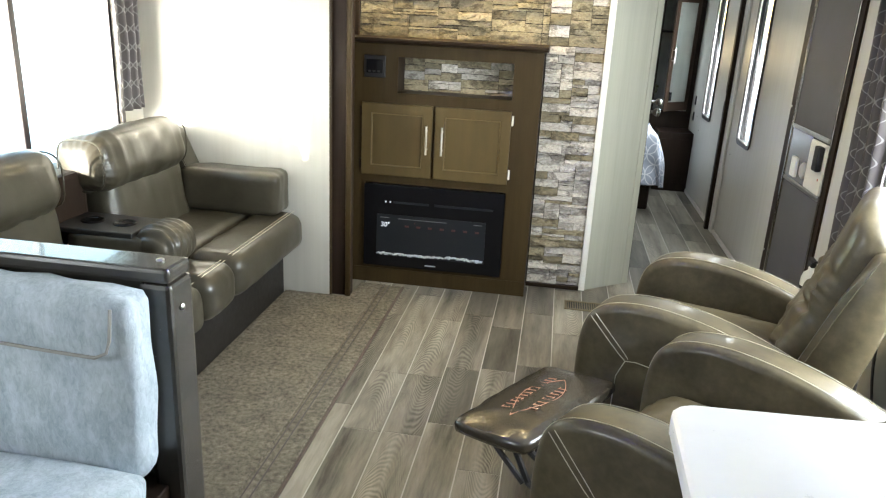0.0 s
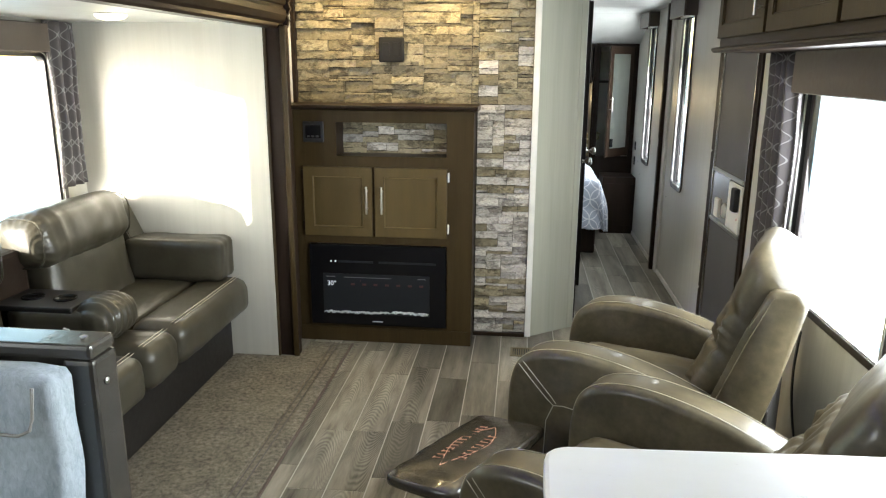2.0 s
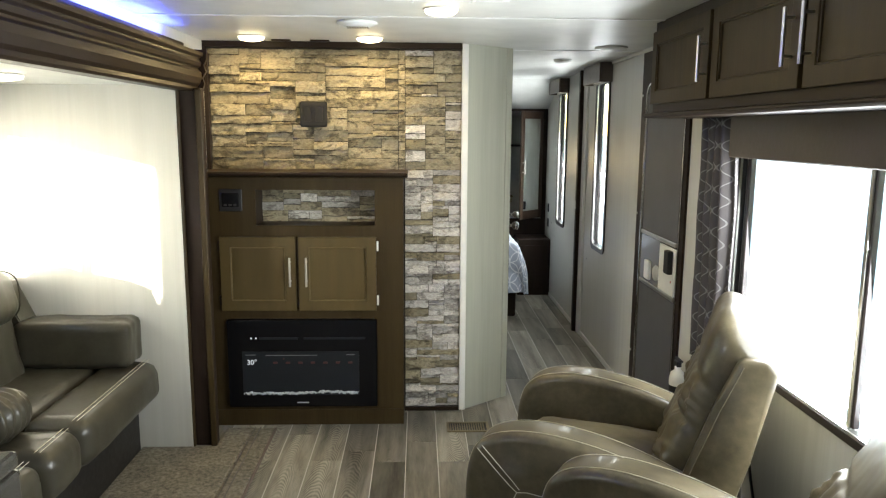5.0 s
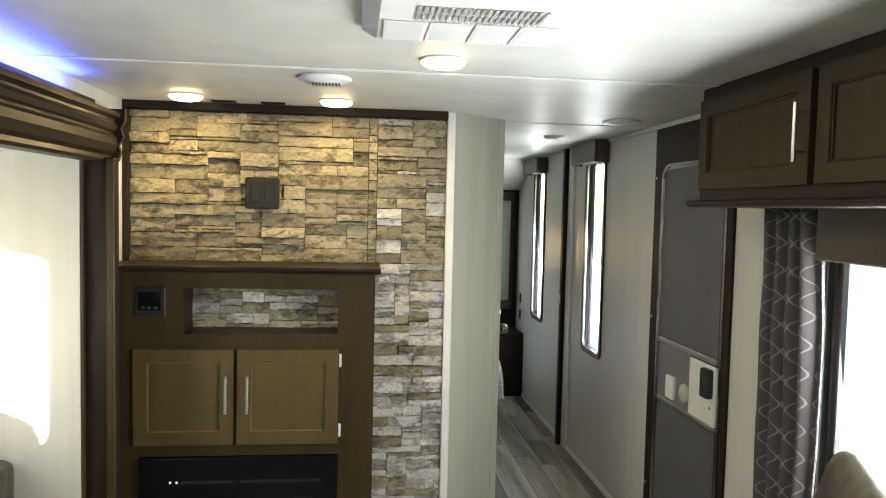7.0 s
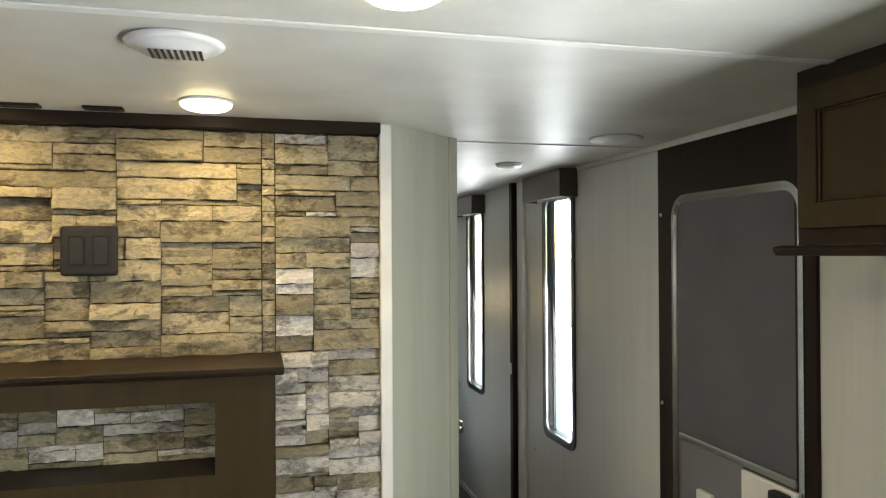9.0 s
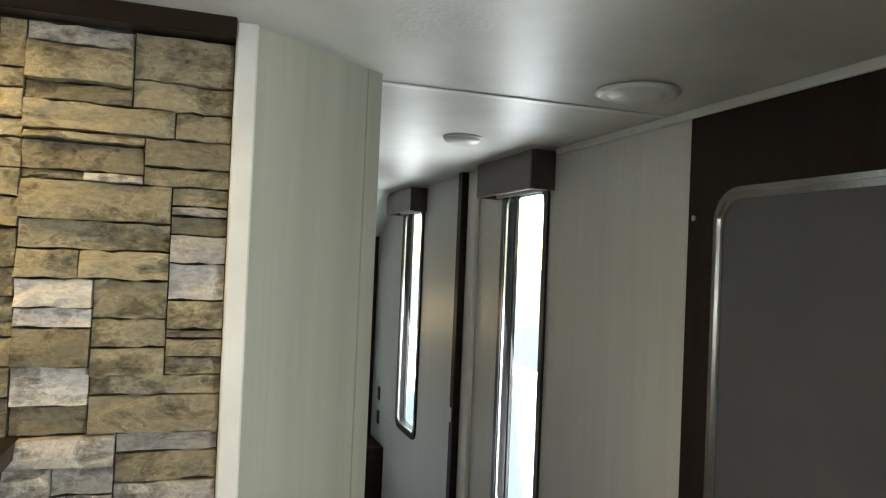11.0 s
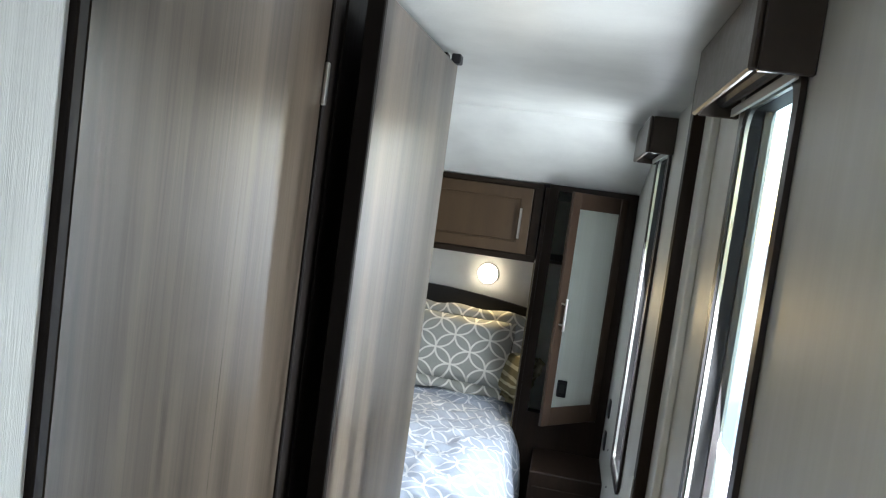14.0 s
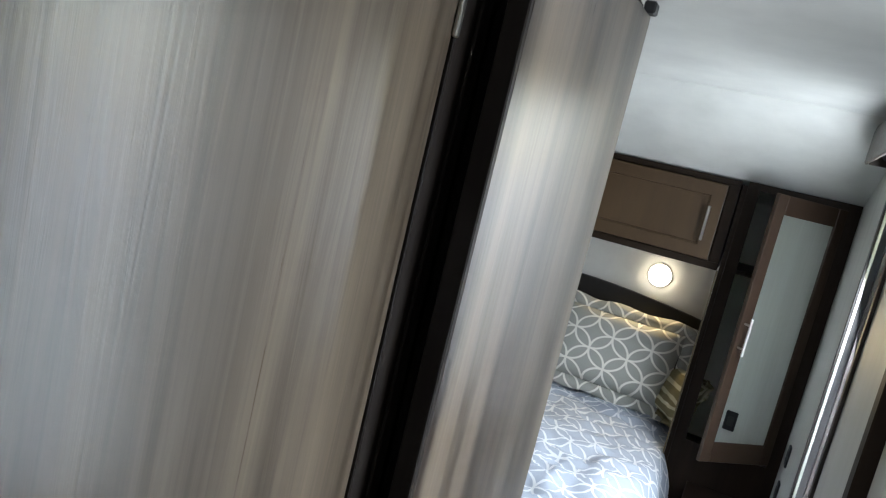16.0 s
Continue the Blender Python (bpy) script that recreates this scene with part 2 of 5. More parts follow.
CABWOOD = grainy("brown_cabinet_wood", (0.023, 0.0148, 0.0055), (0.052, 0.0345, 0.0130), (28, 28, 1.4), 1.0, 0.46, 0.3, 0.4, 0.08, spec=0.2)
DOORWOOD = grainy("olive_stained_maple", (0.056, 0.038, 0.0130), (0.094, 0.065, 0.0225), (16, 16, 1.6), 1.0, 0.45, 0.35, 0.35, 0.05, spec=0.35)
WARDWOOD = grainy("dark_red_brown_wood", (0.026, 0.0150, 0.0095), (0.050, 0.0300, 0.0185), (16, 16, 1.6), 1.0, 0.42, 0.35, 0.35, 0.05, spec=0.3)
BEADWOOD = grainy("pale_bead_edge", (0.10, 0.072, 0.028), (0.17, 0.125, 0.052), (16, 16, 1.6), 1.0, 0.42, 0.35, 0.35, 0.05, spec=0.4)
BEDWOOD = grainy("warm_brown_maple", (0.046, 0.028, 0.014), (0.084, 0.052, 0.026), (16, 16, 1.6), 1.0, 0.42, 0.35, 0.35, 0.05, spec=0.35)
LAMINATE = grainy("grey_brown_laminate", (0.014, 0.0088, 0.0056), (0.118, 0.092, 0.067), (9, 9, 0.25), 1.0, 0.31, 0.15, 0.36, 0.10, dist=0.8, spec=0.42)
LEATHER = grainy("taupe_leather", (0.046, 0.036, 0.018), (0.138, 0.113, 0.066), (6, 6, 6), 1.0, 0.44, 0.20, 0.30, 0.05, coat=0.30, spec=0.3, blotch=0.45)
SOFA_LEATHER = grainy("grey_brown_leather", (0.028, 0.0245, 0.016), (0.064, 0.057, 0.040), (6, 6, 6), 1.0, 0.42, 0.35, 0.4, 0.08, coat=0.38, spec=0.3)
FOOT_LEATHER = grainy("dark_glossy_leather", (0.026, 0.022, 0.016), (0.055, 0.046, 0.033), (7, 7, 7), 1.0, 0.22, 0.3, 0.4, 0.25, coat=0.3)
DARK_LEATHER = grainy("dark_base_vinyl", (0.011, 0.0098, 0.0086), (0.022, 0.0195, 0.0170), (6, 6, 6), 1.0, 0.5, 0.35, 0.4, 0.2, spec=0.3)
for _m, _r in ((LEATHER, 0.16), (SOFA_LEATHER, 0.18)):
    _m.node_tree.nodes["Principled BSDF"].inputs["Coat Roughness"].default_value = _r
STITCH = plain("pale_stitching", (0.50, 0.46, 0.36), 0.8)
FABRIC = grainy("denim_grey_fabric", (0.22, 0.27, 0.31), (0.56, 0.62, 0.67), (16, 16, 7), 1.0, 0.85, 0.22, 0.55, 0.4, dist=0.8)
FABRIC_WELT = plain("pale_fabric_welt", (0.30, 0.29, 0.27), 0.8)
BENCH_VINYL = grainy("glossy_bench_vinyl", (0.028, 0.025, 0.021), (0.050, 0.045, 0.040), (6, 6, 6), 1.0, 0.25, 0.35, 0.4, 0.1, coat=0.4)
RIDGED = grainy("ridged_white_board", (0.58, 0.60, 0.58), (0.80, 0.82, 0.80), (95, 95, 1.2), 1.0, 0.45, 0.25, 0.35, 0.5, dist=0.4)
CARPET = grainy("speckled_grey_carpet", (0.070, 0.062, 0.046), (0.34, 0.31, 0.245), (55, 55, 55), 1.0, 0.95, 0.14, 0.6, 1.0, blotch=0.6, spec=0.1)
JOINT = plain("floor_base", (0.50, 0.48, 0.44), 0.6, micro=0.1)
PLANK = oak_plank("grey_oak_plank", (0.030, 0.026, 0.019), (0.300, 0.278, 0.226), 0.42)
STONE = split_stone("ledger_stone", (0.058, 0.047, 0.030), (0.170, 0.145, 0.092), (0.300, 0.260, 0.172), 0.34)
STONE_LIGHT = split_stone("pale_ledger_stone", (0.110, 0.099, 0.086), (0.29, 0.266, 0.232), (0.52, 0.488, 0.44), 0.30)
STONE_BACK = plain("dark_stone_backing", (0.035, 0.028, 0.022), 0.9, micro=0.3)
ALU = plain("brushed_aluminium", (0.55, 0.54, 0.50), 0.32, 1.0, micro=0.1)
DOOR_ALU = plain("satin_dark_aluminium", (0.58, 0.57, 0.54), 0.20, 1.0, micro=0.1)
CHROME = plain("polished_pewter", (0.34, 0.33, 0.31), 0.16, 1.0)
GRILLE = plain("grey_knob_grille_shade", (0.42, 0.42, 0.40), 0.6)
NICKEL = plain("brushed_nickel", (0.62, 0.60, 0.56), 0.28, 1.0)
BLACK = plain("black_plastic", (0.009, 0.009, 0.010), 0.5)
BLACK_MATT = plain("matt_black_plastic", (0.006, 0.006, 0.006), 0.75)
BLACK_GLOSS = plain("black_glass", (0.006, 0.006, 0.007), 0.06, coat=0.5)
SCREEN_DIM = plain("fireplace_screen", (0.016, 0.018, 0.021), 0.35)
WINFRAME = plain("black_window_frame", (0.024, 0.017, 0.016), 0.35)
RUBBER = plain("dark_window_seal", (0.03, 0.028, 0.028), 0.5)
DOORGREY = plain("grey_screen_door", (0.100, 0.099, 0.106), 0.55, micro=0.2)
PLASTIC_CLEAR = plain("frosted_slider_panel", (0.19, 0.19, 0.195), 0.15, coat=0.5)
COUNTER = grainy("white_marbled_counter", (0.74, 0.725, 0.69), (0.85, 0.84, 0.815), (3, 5, 3), 1.0, 0.3, 0.35, 0.3, 0.0)
BROWN_VAL = grainy("brown_leatherette", (0.050, 0.038, 0.030), (0.075, 0.058, 0.046), (8, 8, 8), 1.0, 0.42, 0.3, 0.4, 0.2)
RED = plain("red_label", (0.42, 0.02, 0.02), 0.4)
MIRROR = plain("mirror_silver", (0.86, 0.90, 0.88), 0.03, 1.0)
LAMP_ON = plain("lit_lens", (1.0, 0.80, 0.46), 0.4, emit=1.0)
LAMP_BED = plain("lit_bed_lens", (1.0, 0.86, 0.62), 0.4, emit=1.3)
LAMP_OFF = plain("unlit_lens", (0.75, 0.74, 0.70), 0.3)
LED = plain("blue_led", (0.05, 0.08, 1.0), 0.4, emit=0.45)
DISPLAY = plain("lit_display_marks", (0.75, 0.80, 0.85), 0.4, emit=0.04)
SCREEN_LINE = plain("grey_display_line", (0.16, 0.17, 0.18), 0.4)
DISPLAY_RED = plain("dim_red_marks", (0.06, 0.010, 0.008), 0.5)
for _m in (BLACK_GLOSS, SCREEN_DIM):
    _m.node_tree.nodes["Principled BSDF"].inputs["Specular IOR Level"].default_value = 0.12
    _m.node_tree.nodes["Principled BSDF"].inputs["Coat Weight"].default_value = 0.06
CRYSTAL = plain("white_crystal", (0.55, 0.58, 0.60), 0.2)
ORANGE = plain("copper_embroidery", (0.42, 0.20, 0.12), 0.6)
BRASS = plain("bronze_register", (0.20, 0.165, 0.10), 0.45, 0.5)
CURTAIN = ogee("ogee_curtain_cloth", (0.066, 0.058, 0.058), (0.20, 0.195, 0.19), 0.060, 0.086)
BEDCLOTH = circles("ring_print_duvet", (0.50, 0.555, 0.655), (0.84, 0.86, 0.90), 0.112, 0.034, (0, 1), 1.0, uv=True)
# grey ring print; yellow lamp light is tinted into its colours
SHAM = circles("ring_print_sham_warm_lit", (0.40, 0.40, 0.365), (0.84, 0.82, 0.76), 0.128, 0.034, (0, 2), 0.85)
GOLD_CLOTH = circles("gold_print_cloth", (0.20, 0.17, 0.09), (0.50, 0.46, 0.32), 0.10, 0.05, (1, 2), 1.0)
GRAVEL = grainy("pale_gravel", (0.74, 0.70, 0.64), (0.88, 0.84, 0.78), (2, 2, 2), 1.0, 0.9, 0.3, 0.6, 0.5)
EXT_WHITE = plain("trailer_skin", (0.72, 0.72, 0.70), 0.35, micro=0.05)

GLASS = bpy.data.materials.new("window_glass")
GLASS.use_nodes = True
_nt = GLASS.node_tree
_b = _nt.nodes["Principled BSDF"]
_b.inputs["Base Color"].default_value = (0.95, 0.97, 0.96, 1)
_b.inputs["Roughness"].default_value = 0.0
_b.inputs["Transmission Weight"].default_value = 1.0
_b.inputs["IOR"].default_value = 1.45

# ---- mesh helpers ----
ORG = {}


def thing(name, base, label, category, group="", turn=0.0, local=False, kind=""):
    """A top-level Empty at its base; with local its parts are given relative to it, else in the place's own coordinates."""
    ob = new(name)
    ob.empty_display_size = 0.1
    ob.matrix_world = pose(*base, 0, 0, turn)
    ORG[ob] = Vector((0, 0, 0)) if local else Vector(base)
    return tagged(ob, label, category, group, kind)


def part(name, bm, material, parent=None, label="", smooth=False, kind="", category=""):
    """Links a bmesh as one mesh object under a thing or a part, with its origin in its middle."""
    me = bpy.data.meshes.new(name)
    lo = Vector([min(v.co[i] for v in bm.verts) for i in range(3)])
    hi = Vector([max(v.co[i] for v in bm.verts) for i in range(3)])
    c = Vector(((lo.x + hi.x) / 2, (lo.y + hi.y) / 2, lo.z))
    bmesh.ops.translate(bm, verts=bm.verts, vec=-c)
    bmesh.ops.recalc_face_normals(bm, faces=bm.faces)
    if smooth:
        for f in bm.faces:
            f.smooth = True
    bm.to_mesh(me)
    bm.free()
    me.materials.append(material)
    ob = new(name, me)
    ORG[ob] = c
    if parent is not None:
        ob.parent = parent
        ob.location = c - ORG[parent]
    else:
        ob.location = c
    return tagged(ob, label, category, "", kind)


def structure(name, bm, material, label="", parent=None, smooth=False):
    return part(name, bm, material, parent, label, smooth, kind="structure")


def add_box(bm, x0, x1, y0, y1, z0, z1, bevel=0.0, seg=1):
    g = bmesh.ops.create_cube(bm, size=1.0)
    vs = g["verts"]
    for v in vs:
        v.co = Vector((x0 + (v.co.x + 0.5) * (x1 - x0), y0 + (v.co.y + 0.5) * (y1 - y0), z0 + (v.co.z + 0.5) * (z1 - z0)))
    if bevel:
        es = list({e for v in vs for e in v.link_edges})
        bmesh.ops.bevel(bm, geom=es, offset=bevel, segments=seg, affect="EDGES", profile=0.6)
    return bm


def box(x0, x1, y0, y1, z0, z1, bevel=0.0, seg=1):
    return add_box(bmesh.new(), x0, x1, y0, y1, z0, z1, bevel, seg)


def boxes(rows, bevel=0.0):
    bm = bmesh.new()
    for r in rows:
        add_box(bm, *r, bevel=bevel)
    return bm


def add_prism(bm, pts, axis, a, b):
    """A polygon swept along an axis from a to b; pts in the two other axes' order."""
    def at(p, s):
        q = list(p)
        q.insert(axis, s)
        return q
    v0 = [bm.verts.new(at(p, a)) for p in pts]
    v1 = [bm.verts.new(at(p, b)) for p in pts]
    bm.faces.new(v0)
    bm.faces.new(v1[::-1])
    n = len(pts)
    for i in range(n):
        bm.faces.new((v0[i], v1[i], v1[(i + 1) % n], v0[(i + 1) % n]))
    return bm


def prism(pts, axis, a, b, bevel=0.0, seg=2):
    bm = add_prism(bmesh.new(), pts, axis, a, b)
    if bevel:
        bmesh.ops.bevel(bm, geom=list(bm.edges), offset=bevel, segments=seg, affect="EDGES", profile=0.6, clamp_overlap=True)
    return bm


def add_tube(bm, pts, r, n=8, closed=False):
    """A round bar through points."""
    pts = [Vector(p) for p in pts]
    rings = []
    for i, p in enumerate(pts):
        if closed:
            d = pts[(i + 1) % len(pts)] - pts[i - 1]
        else:
            d = pts[min(i + 1, len(pts) - 1)] - pts[max(i - 1, 0)]
        q = d.to_track_quat("Z", "Y")
        rr = r[i] if isinstance(r, (list, tuple)) else r
        rings.append([bm.verts.new(p + q @ Vector((rr * math.cos(2 * math.pi * k / n), rr * math.sin(2 * math.pi * k / n), 0))) for k in range(n)])
    m = len(rings)
    for i in range(m if closed else m - 1):
        a, b = rings[i], rings[(i + 1) % m]
        for k in range(n):
            bm.faces.new((a[k], a[(k + 1) % n], b[(k + 1) % n], b[k]))
    if not closed:
        bm.faces.new(rings[0][::-1])
        bm.faces.new(rings[-1])
    return bm


def tube(pts, r, n=8, closed=False):
    return add_tube(bmesh.new(), pts, r, n, closed)


def lathe(profile, at, axis="Z", n=24):
    """A turned shape from (radius, height) pairs."""
    bm = bmesh.new()
    rings = []
    for r, h in profile:
        ring = []
        for k in range(n):
            a = 2 * math.pi * k / n
            c, s = r * math.cos(a), r * math.sin(a)
            p = {"Z": (c, s, h), "Y": (c, h, s), "X": (h, c, s)}[axis]
            ring.append(bm.verts.new(Vector(p) + Vector(at)))
        rings.append(ring)
    for a, b in zip(rings, rings[1:]):
        for k in range(n):
            bm.faces.new((a[k], a[(k + 1) % n], b[(k + 1) % n], b[k]))
    bm.faces.new(rings[0][::-1])
    bm.faces.new(rings[-1])
    return bm


def wall_with_holes(axis, a, b, u0, u1, z0, z1, holes):
    """A wall a..b thick along axis (0: x, 1: y), u along the other one, with rectangular holes (u0, u1, z0, z1)."""
    us = sorted({u0, u1, *[h[0] for h in holes], *[h[1] for h in holes]})
    zs = sorted({z0, z1, *[h[2] for h in holes], *[h[3] for h in holes]})
    bm = bmesh.new()
    cache = {}

    def vert(t, u, z):
        k = (t, u, z)
        if k not in cache:
            cache[k] = bm.verts.new((t, u, z) if axis == 0 else (u, t, z))
        return cache[k]

    def solid(i, j):
        if not (0 <= i < len(us) - 1 and 0 <= j < len(zs) - 1):
            return False
        cu, cz = (us[i] + us[i + 1]) / 2, (zs[j] + zs[j + 1]) / 2
        return not any(h[0] < cu < h[1] and h[2] < cz < h[3] for h in holes)

    for i in range(len(us) - 1):
        for j in range(len(zs) - 1):
            if not solid(i, j):
                continue
            p, q, r, s = us[i], us[i + 1], zs[j], zs[j + 1]
            bm.faces.new([vert(a, p, r), vert(a, q, r), vert(a, q, s), vert(a, p, s)])
            bm.faces.new([vert(b, p, r), vert(b, p, s), vert(b, q, s), vert(b, q, r)])
            for di, dj, e in ((-1, 0, ((p, r), (p, s))), (1, 0, ((q, r), (q, s))), (0, -1, ((p, r), (q, r))), (0, 1, ((p, s), (q, s)))):
                if not solid(i + di, j + dj):
                    (e0, e1) = e
                    bm.faces.new([vert(a, *e0), vert(a, *e1), vert(b, *e1), vert(b, *e0)])
    return bm


def rounded(w, h, r, n=5):
    """Corner points of a rounded rectangle round the origin."""
    out = []
    for cx, cy, a0 in ((w / 2 - r, h / 2 - r, 0), (-w / 2 + r, h / 2 - r, 90), (-w / 2 + r, -h / 2 + r, 180), (w / 2 - r, -h / 2 + r, 270)):
        for k in range(n + 1):
            a = radians(a0 + 90 * k / n)
            out.append((cx + r * math.cos(a), cy + r * math.sin(a)))
    return out


def ring_frame(outer, inner, axis, a, b):
    """A frame between two outlines with as many points each, swept along axis."""
    bm = bmesh.new()

    def at(p, s):
        q = list(p)
        q.insert(axis, s)
        return bm.verts.new(q)
    o0, o1 = [at(p, a) for p in outer], [at(p, b) for p in outer]
    i0, i1 = [at(p, a) for p in inner], [at(p, b) for p in inner]
    n = len(outer)
    for k in range(n):
        j = (k + 1) % n
        bm.faces.new((o0[k], o0[j], i0[j], i0[k]))
        bm.faces.new((o1[k], i1[k], i1[j], o1[j]))
        bm.faces.new((o0[k], o1[k], o1[j], o0[j]))
        bm.faces.new((i0[k], i0[j], i1[j], i1[k]))
    return bm


def cushion(x0, x1, y0, y1, z0, z1, r=0.04, puff=0.012, n=10, wrinkle=0.0, seed=0):
    """A soft block: a rounded box whose faces swell, with faint creases."""
    bm = bmesh.new()
    bmesh.ops.create_cube(bm, size=2.0)
    bmesh.ops.subdivide_edges(bm, edges=bm.edges, cuts=n, use_grid_fill=True)
    hx, hy, hz = (x1 - x0) / 2, (y1 - y0) / 2, (z1 - z0) / 2
    c = Vector(((x0 + x1) / 2, (y0 + y1) / 2, (z0 + z1) / 2))
    r = min(r, hx * 0.98, hy * 0.98, hz * 0.98)
    for v in bm.verts:
        p = Vector((v.co.x * hx, v.co.y * hy, v.co.z * hz))
        core = Vector((max(-hx + r, min(hx - r, p.x)), max(-hy + r, min(hy - r, p.y)), max(-hz + r, min(hz - r, p.z))))
        # spread points of the rim onto a sphere round the core
        d = p - core
        if d.length > 1e-9:
            p = core + d.normalized() * r
        u, w, s = v.co.x, v.co.y, v.co.z
        swell = puff * ((1 - u * u) * (1 - w * w) + (1 - u * u) * (1 - s * s) + (1 - w * w) * (1 - s * s))
        nrm = d.normalized() if d.length > 1e-9 else Vector((0, 0, 1))
        p += nrm * swell
        if wrinkle:
            q = (p + c) * 9 + Vector((seed, seed * 2.3, seed))
            p += nrm * wrinkle * noise.noise(Vector((q.x, q.y * 2.5, q.z * 0.8)))
        v.co = p + c
    return bm

# ---- structure ----
NORTH = 7.66
SOUTH = -1.45
WIN_LIVING = (1.35, 2.815, 0.69, 1.50)
WIN_HALL = (4.83, 5.15, 0.75, 1.88)
WIN_BED = (6.185, 6.505, 0.75, 1.88)
WIN_SOFA = (1.97, 3.23, 0.68, 1.60)
WIN_DINETTE = (-0.20, 0.42, 0.92, 1.60)
SLIDE_X, SLIDE_N, SLIDE_S, SLIDE_CEIL = -1.88, 3.43, -0.40, 1.75
structure("ground", boxes([(-300, 300, -300, 300, -1.02, -0.90)]), GRAVEL, "pale gravel sales lot outside the trailer")
structure("wall_east", wall_with_holes(0, EAST, EAST + 0.05, SOUTH, NORTH, -0.05, CEIL + 0.05, [WIN_LIVING, WIN_HALL, WIN_BED]), PANEL, "off-white faintly grained wall panel on the door side")
structure("wall_south", box(WEST - 0.05, EAST, SOUTH - 0.05, SOUTH, -0.05, CEIL + 0.05), PANEL, "off-white rear wall")
structure("wall_north", box(WEST - 0.05, EAST, NORTH, NORTH + 0.05, -0.05, CEIL + 0.05), WHITE_TRIM, "white wall behind the bed")
structure("wall_west", boxes([(WEST - 0.05, WEST, SLIDE_N + 0.02, NORTH, -0.05, CEIL + 0.05), (WEST - 0.05, WEST, SOUTH, SLIDE_S - 0.02, -0.05, CEIL + 0.05), (WEST - 0.05, WEST, SLIDE_S - 0.02, SLIDE_N + 0.02, SLIDE_CEIL + 0.05, CEIL + 0.05)]), PANEL, "off-white wall above and beside the slide-out")
structure("wall_slide_north", box(SLIDE_X - 0.05, WEST - 0.0, SLIDE_N, SLIDE_N + 0.019, -0.05, SLIDE_CEIL + 0.05), PANEL_SLIDE, "off-white end wall of the slide-out")
structure("wall_slide_south", box(SLIDE_X - 0.05, WEST - 0.0, SLIDE_S - 0.019, SLIDE_S, -0.05, SLIDE_CEIL + 0.05), PANEL, "off-white end wall of the slide-out")
structure("wall_slide_west", wall_with_holes(0, SLIDE_X - 0.05, SLIDE_X, SLIDE_S, SLIDE_N, -0.05, SLIDE_CEIL + 0.05, [WIN_SOFA, WIN_DINETTE]), PANEL_SLIDE, "off-white outer wall of the slide-out")
structure("ceiling_slide", box(SLIDE_X, WEST - 0.052, SLIDE_S, SLIDE_N, SLIDE_CEIL, SLIDE_CEIL + 0.05), CEILING, "white vinyl slide-out ceiling")
structure("ceiling", prism([(SOUTH, CEIL), (6.50, CEIL), (7.10, 1.765), (NORTH, 1.70), (NORTH, CEIL + 0.05), (SOUTH, CEIL + 0.05)], 0, WEST, EAST), CEILING, "glossy white vinyl ceiling that slopes down over the bed")
structure("floor", box(SLIDE_X - 0.05, EAST, SOUTH, NORTH, -0.06, -0.0014), JOINT, "pale floor base under grey wood-look planks")
structure("wall_bath", boxes([(0.735, 0.755, 4.279, 5.535, 0, CEIL)]), PANEL_B, "off-white panelled wall of the bathroom beside the aisle")
structure("wall_bath_back", box(WEST, 0.455, 3.935, 3.975, 0, CEIL), STONE_BACK, "wall behind the stone cladding")
structure("wall_bath_angle", prism([(0.490, 3.921), (0.741, 4.119), (0.727, 4.136), (0.470, 3.945)], 2, 0, CEIL), PANEL_B, "pale wood-grained angled panel between stone wall and aisle")
structure("trim_angle_near", box(0.455, 0.4895, 3.905, 3.945, 0, CEIL, 0.003), WHITE_TRIM, "white corner post beside the stone wall")
structure("trim_angle_far", prism([(0.713, 4.092), (0.746, 4.118), (0.741, 4.124), (0.709, 4.098)], 2, 0, CEIL), PANEL_B, "pale corner batten at the aisle")
structure("wall_bedroom", box(WEST, 0.832, 5.537, 5.577, 0, CEIL), DARKWOOD, "dark partition wall of the bedroom")
structure("trim_bath_white", prism([(0.7462, 4.1185), (0.7605, 4.2785), (0.7402, 4.2785), (0.7330, 4.1290)], 2, 0, CEIL), RIDGED, "white strip beside the bathroom door")
structure("trim_jamb_east", box(1.434, EAST, 5.515, 5.560, 0, CEIL, 0.003), DARKWOOD, "dark door jamb on the white wall")
structure("trim_strike_plate", box(1.430, 1.4335, 5.528, 5.548, 0.965, 1.025, 0.001), NICKEL, "small bright strike plate on the dark jamb")
for sy, sz in ((6.60, 0.60), (6.75, 0.70), (5.30, 0.62)):
    structure("trim_screw", lathe([(0.0045, -0.0005), (0.0035, -0.003), (0.001, -0.0035)], (EAST, sy, sz), "X", 8), RUBBER, "small dark screw head in the white wall")
structure("trim_jamb_east_white", box(1.462, EAST, 5.42, 5.514, 0, CEIL, 0.003), WHITE_TRIM, "white batten beside the dark jamb")
structure("trim_ceiling_east", boxes([(1.462, 1.4795, 3.17, 4.75, 1.978, 1.9995), (1.462, 1.4795, 5.26, 5.41, 1.978, 1.9995)], 0.003), PANEL, "white cove strip under the ceiling")
structure("baseboard_east", boxes([(1.468, EAST, 4.13, 5.41, 0, 0.035), (1.468, EAST, 5.57, 6.76, 0, 0.035)], 0.003), WHITE_TRIM, "low white baseboard")
structure("trim_seam_living", box(WEST, 1.22, 3.01, 3.035, 1.996, 1.9995, 0.001), CEIL_PLASTIC, "flat white ceiling seam strip")
structure("trim_seam_hall", box(0.76, EAST - 0.02, 4.172, 4.196, 1.996, 1.9995, 0.001), CEIL_PLASTIC, "flat white ceiling seam strip")
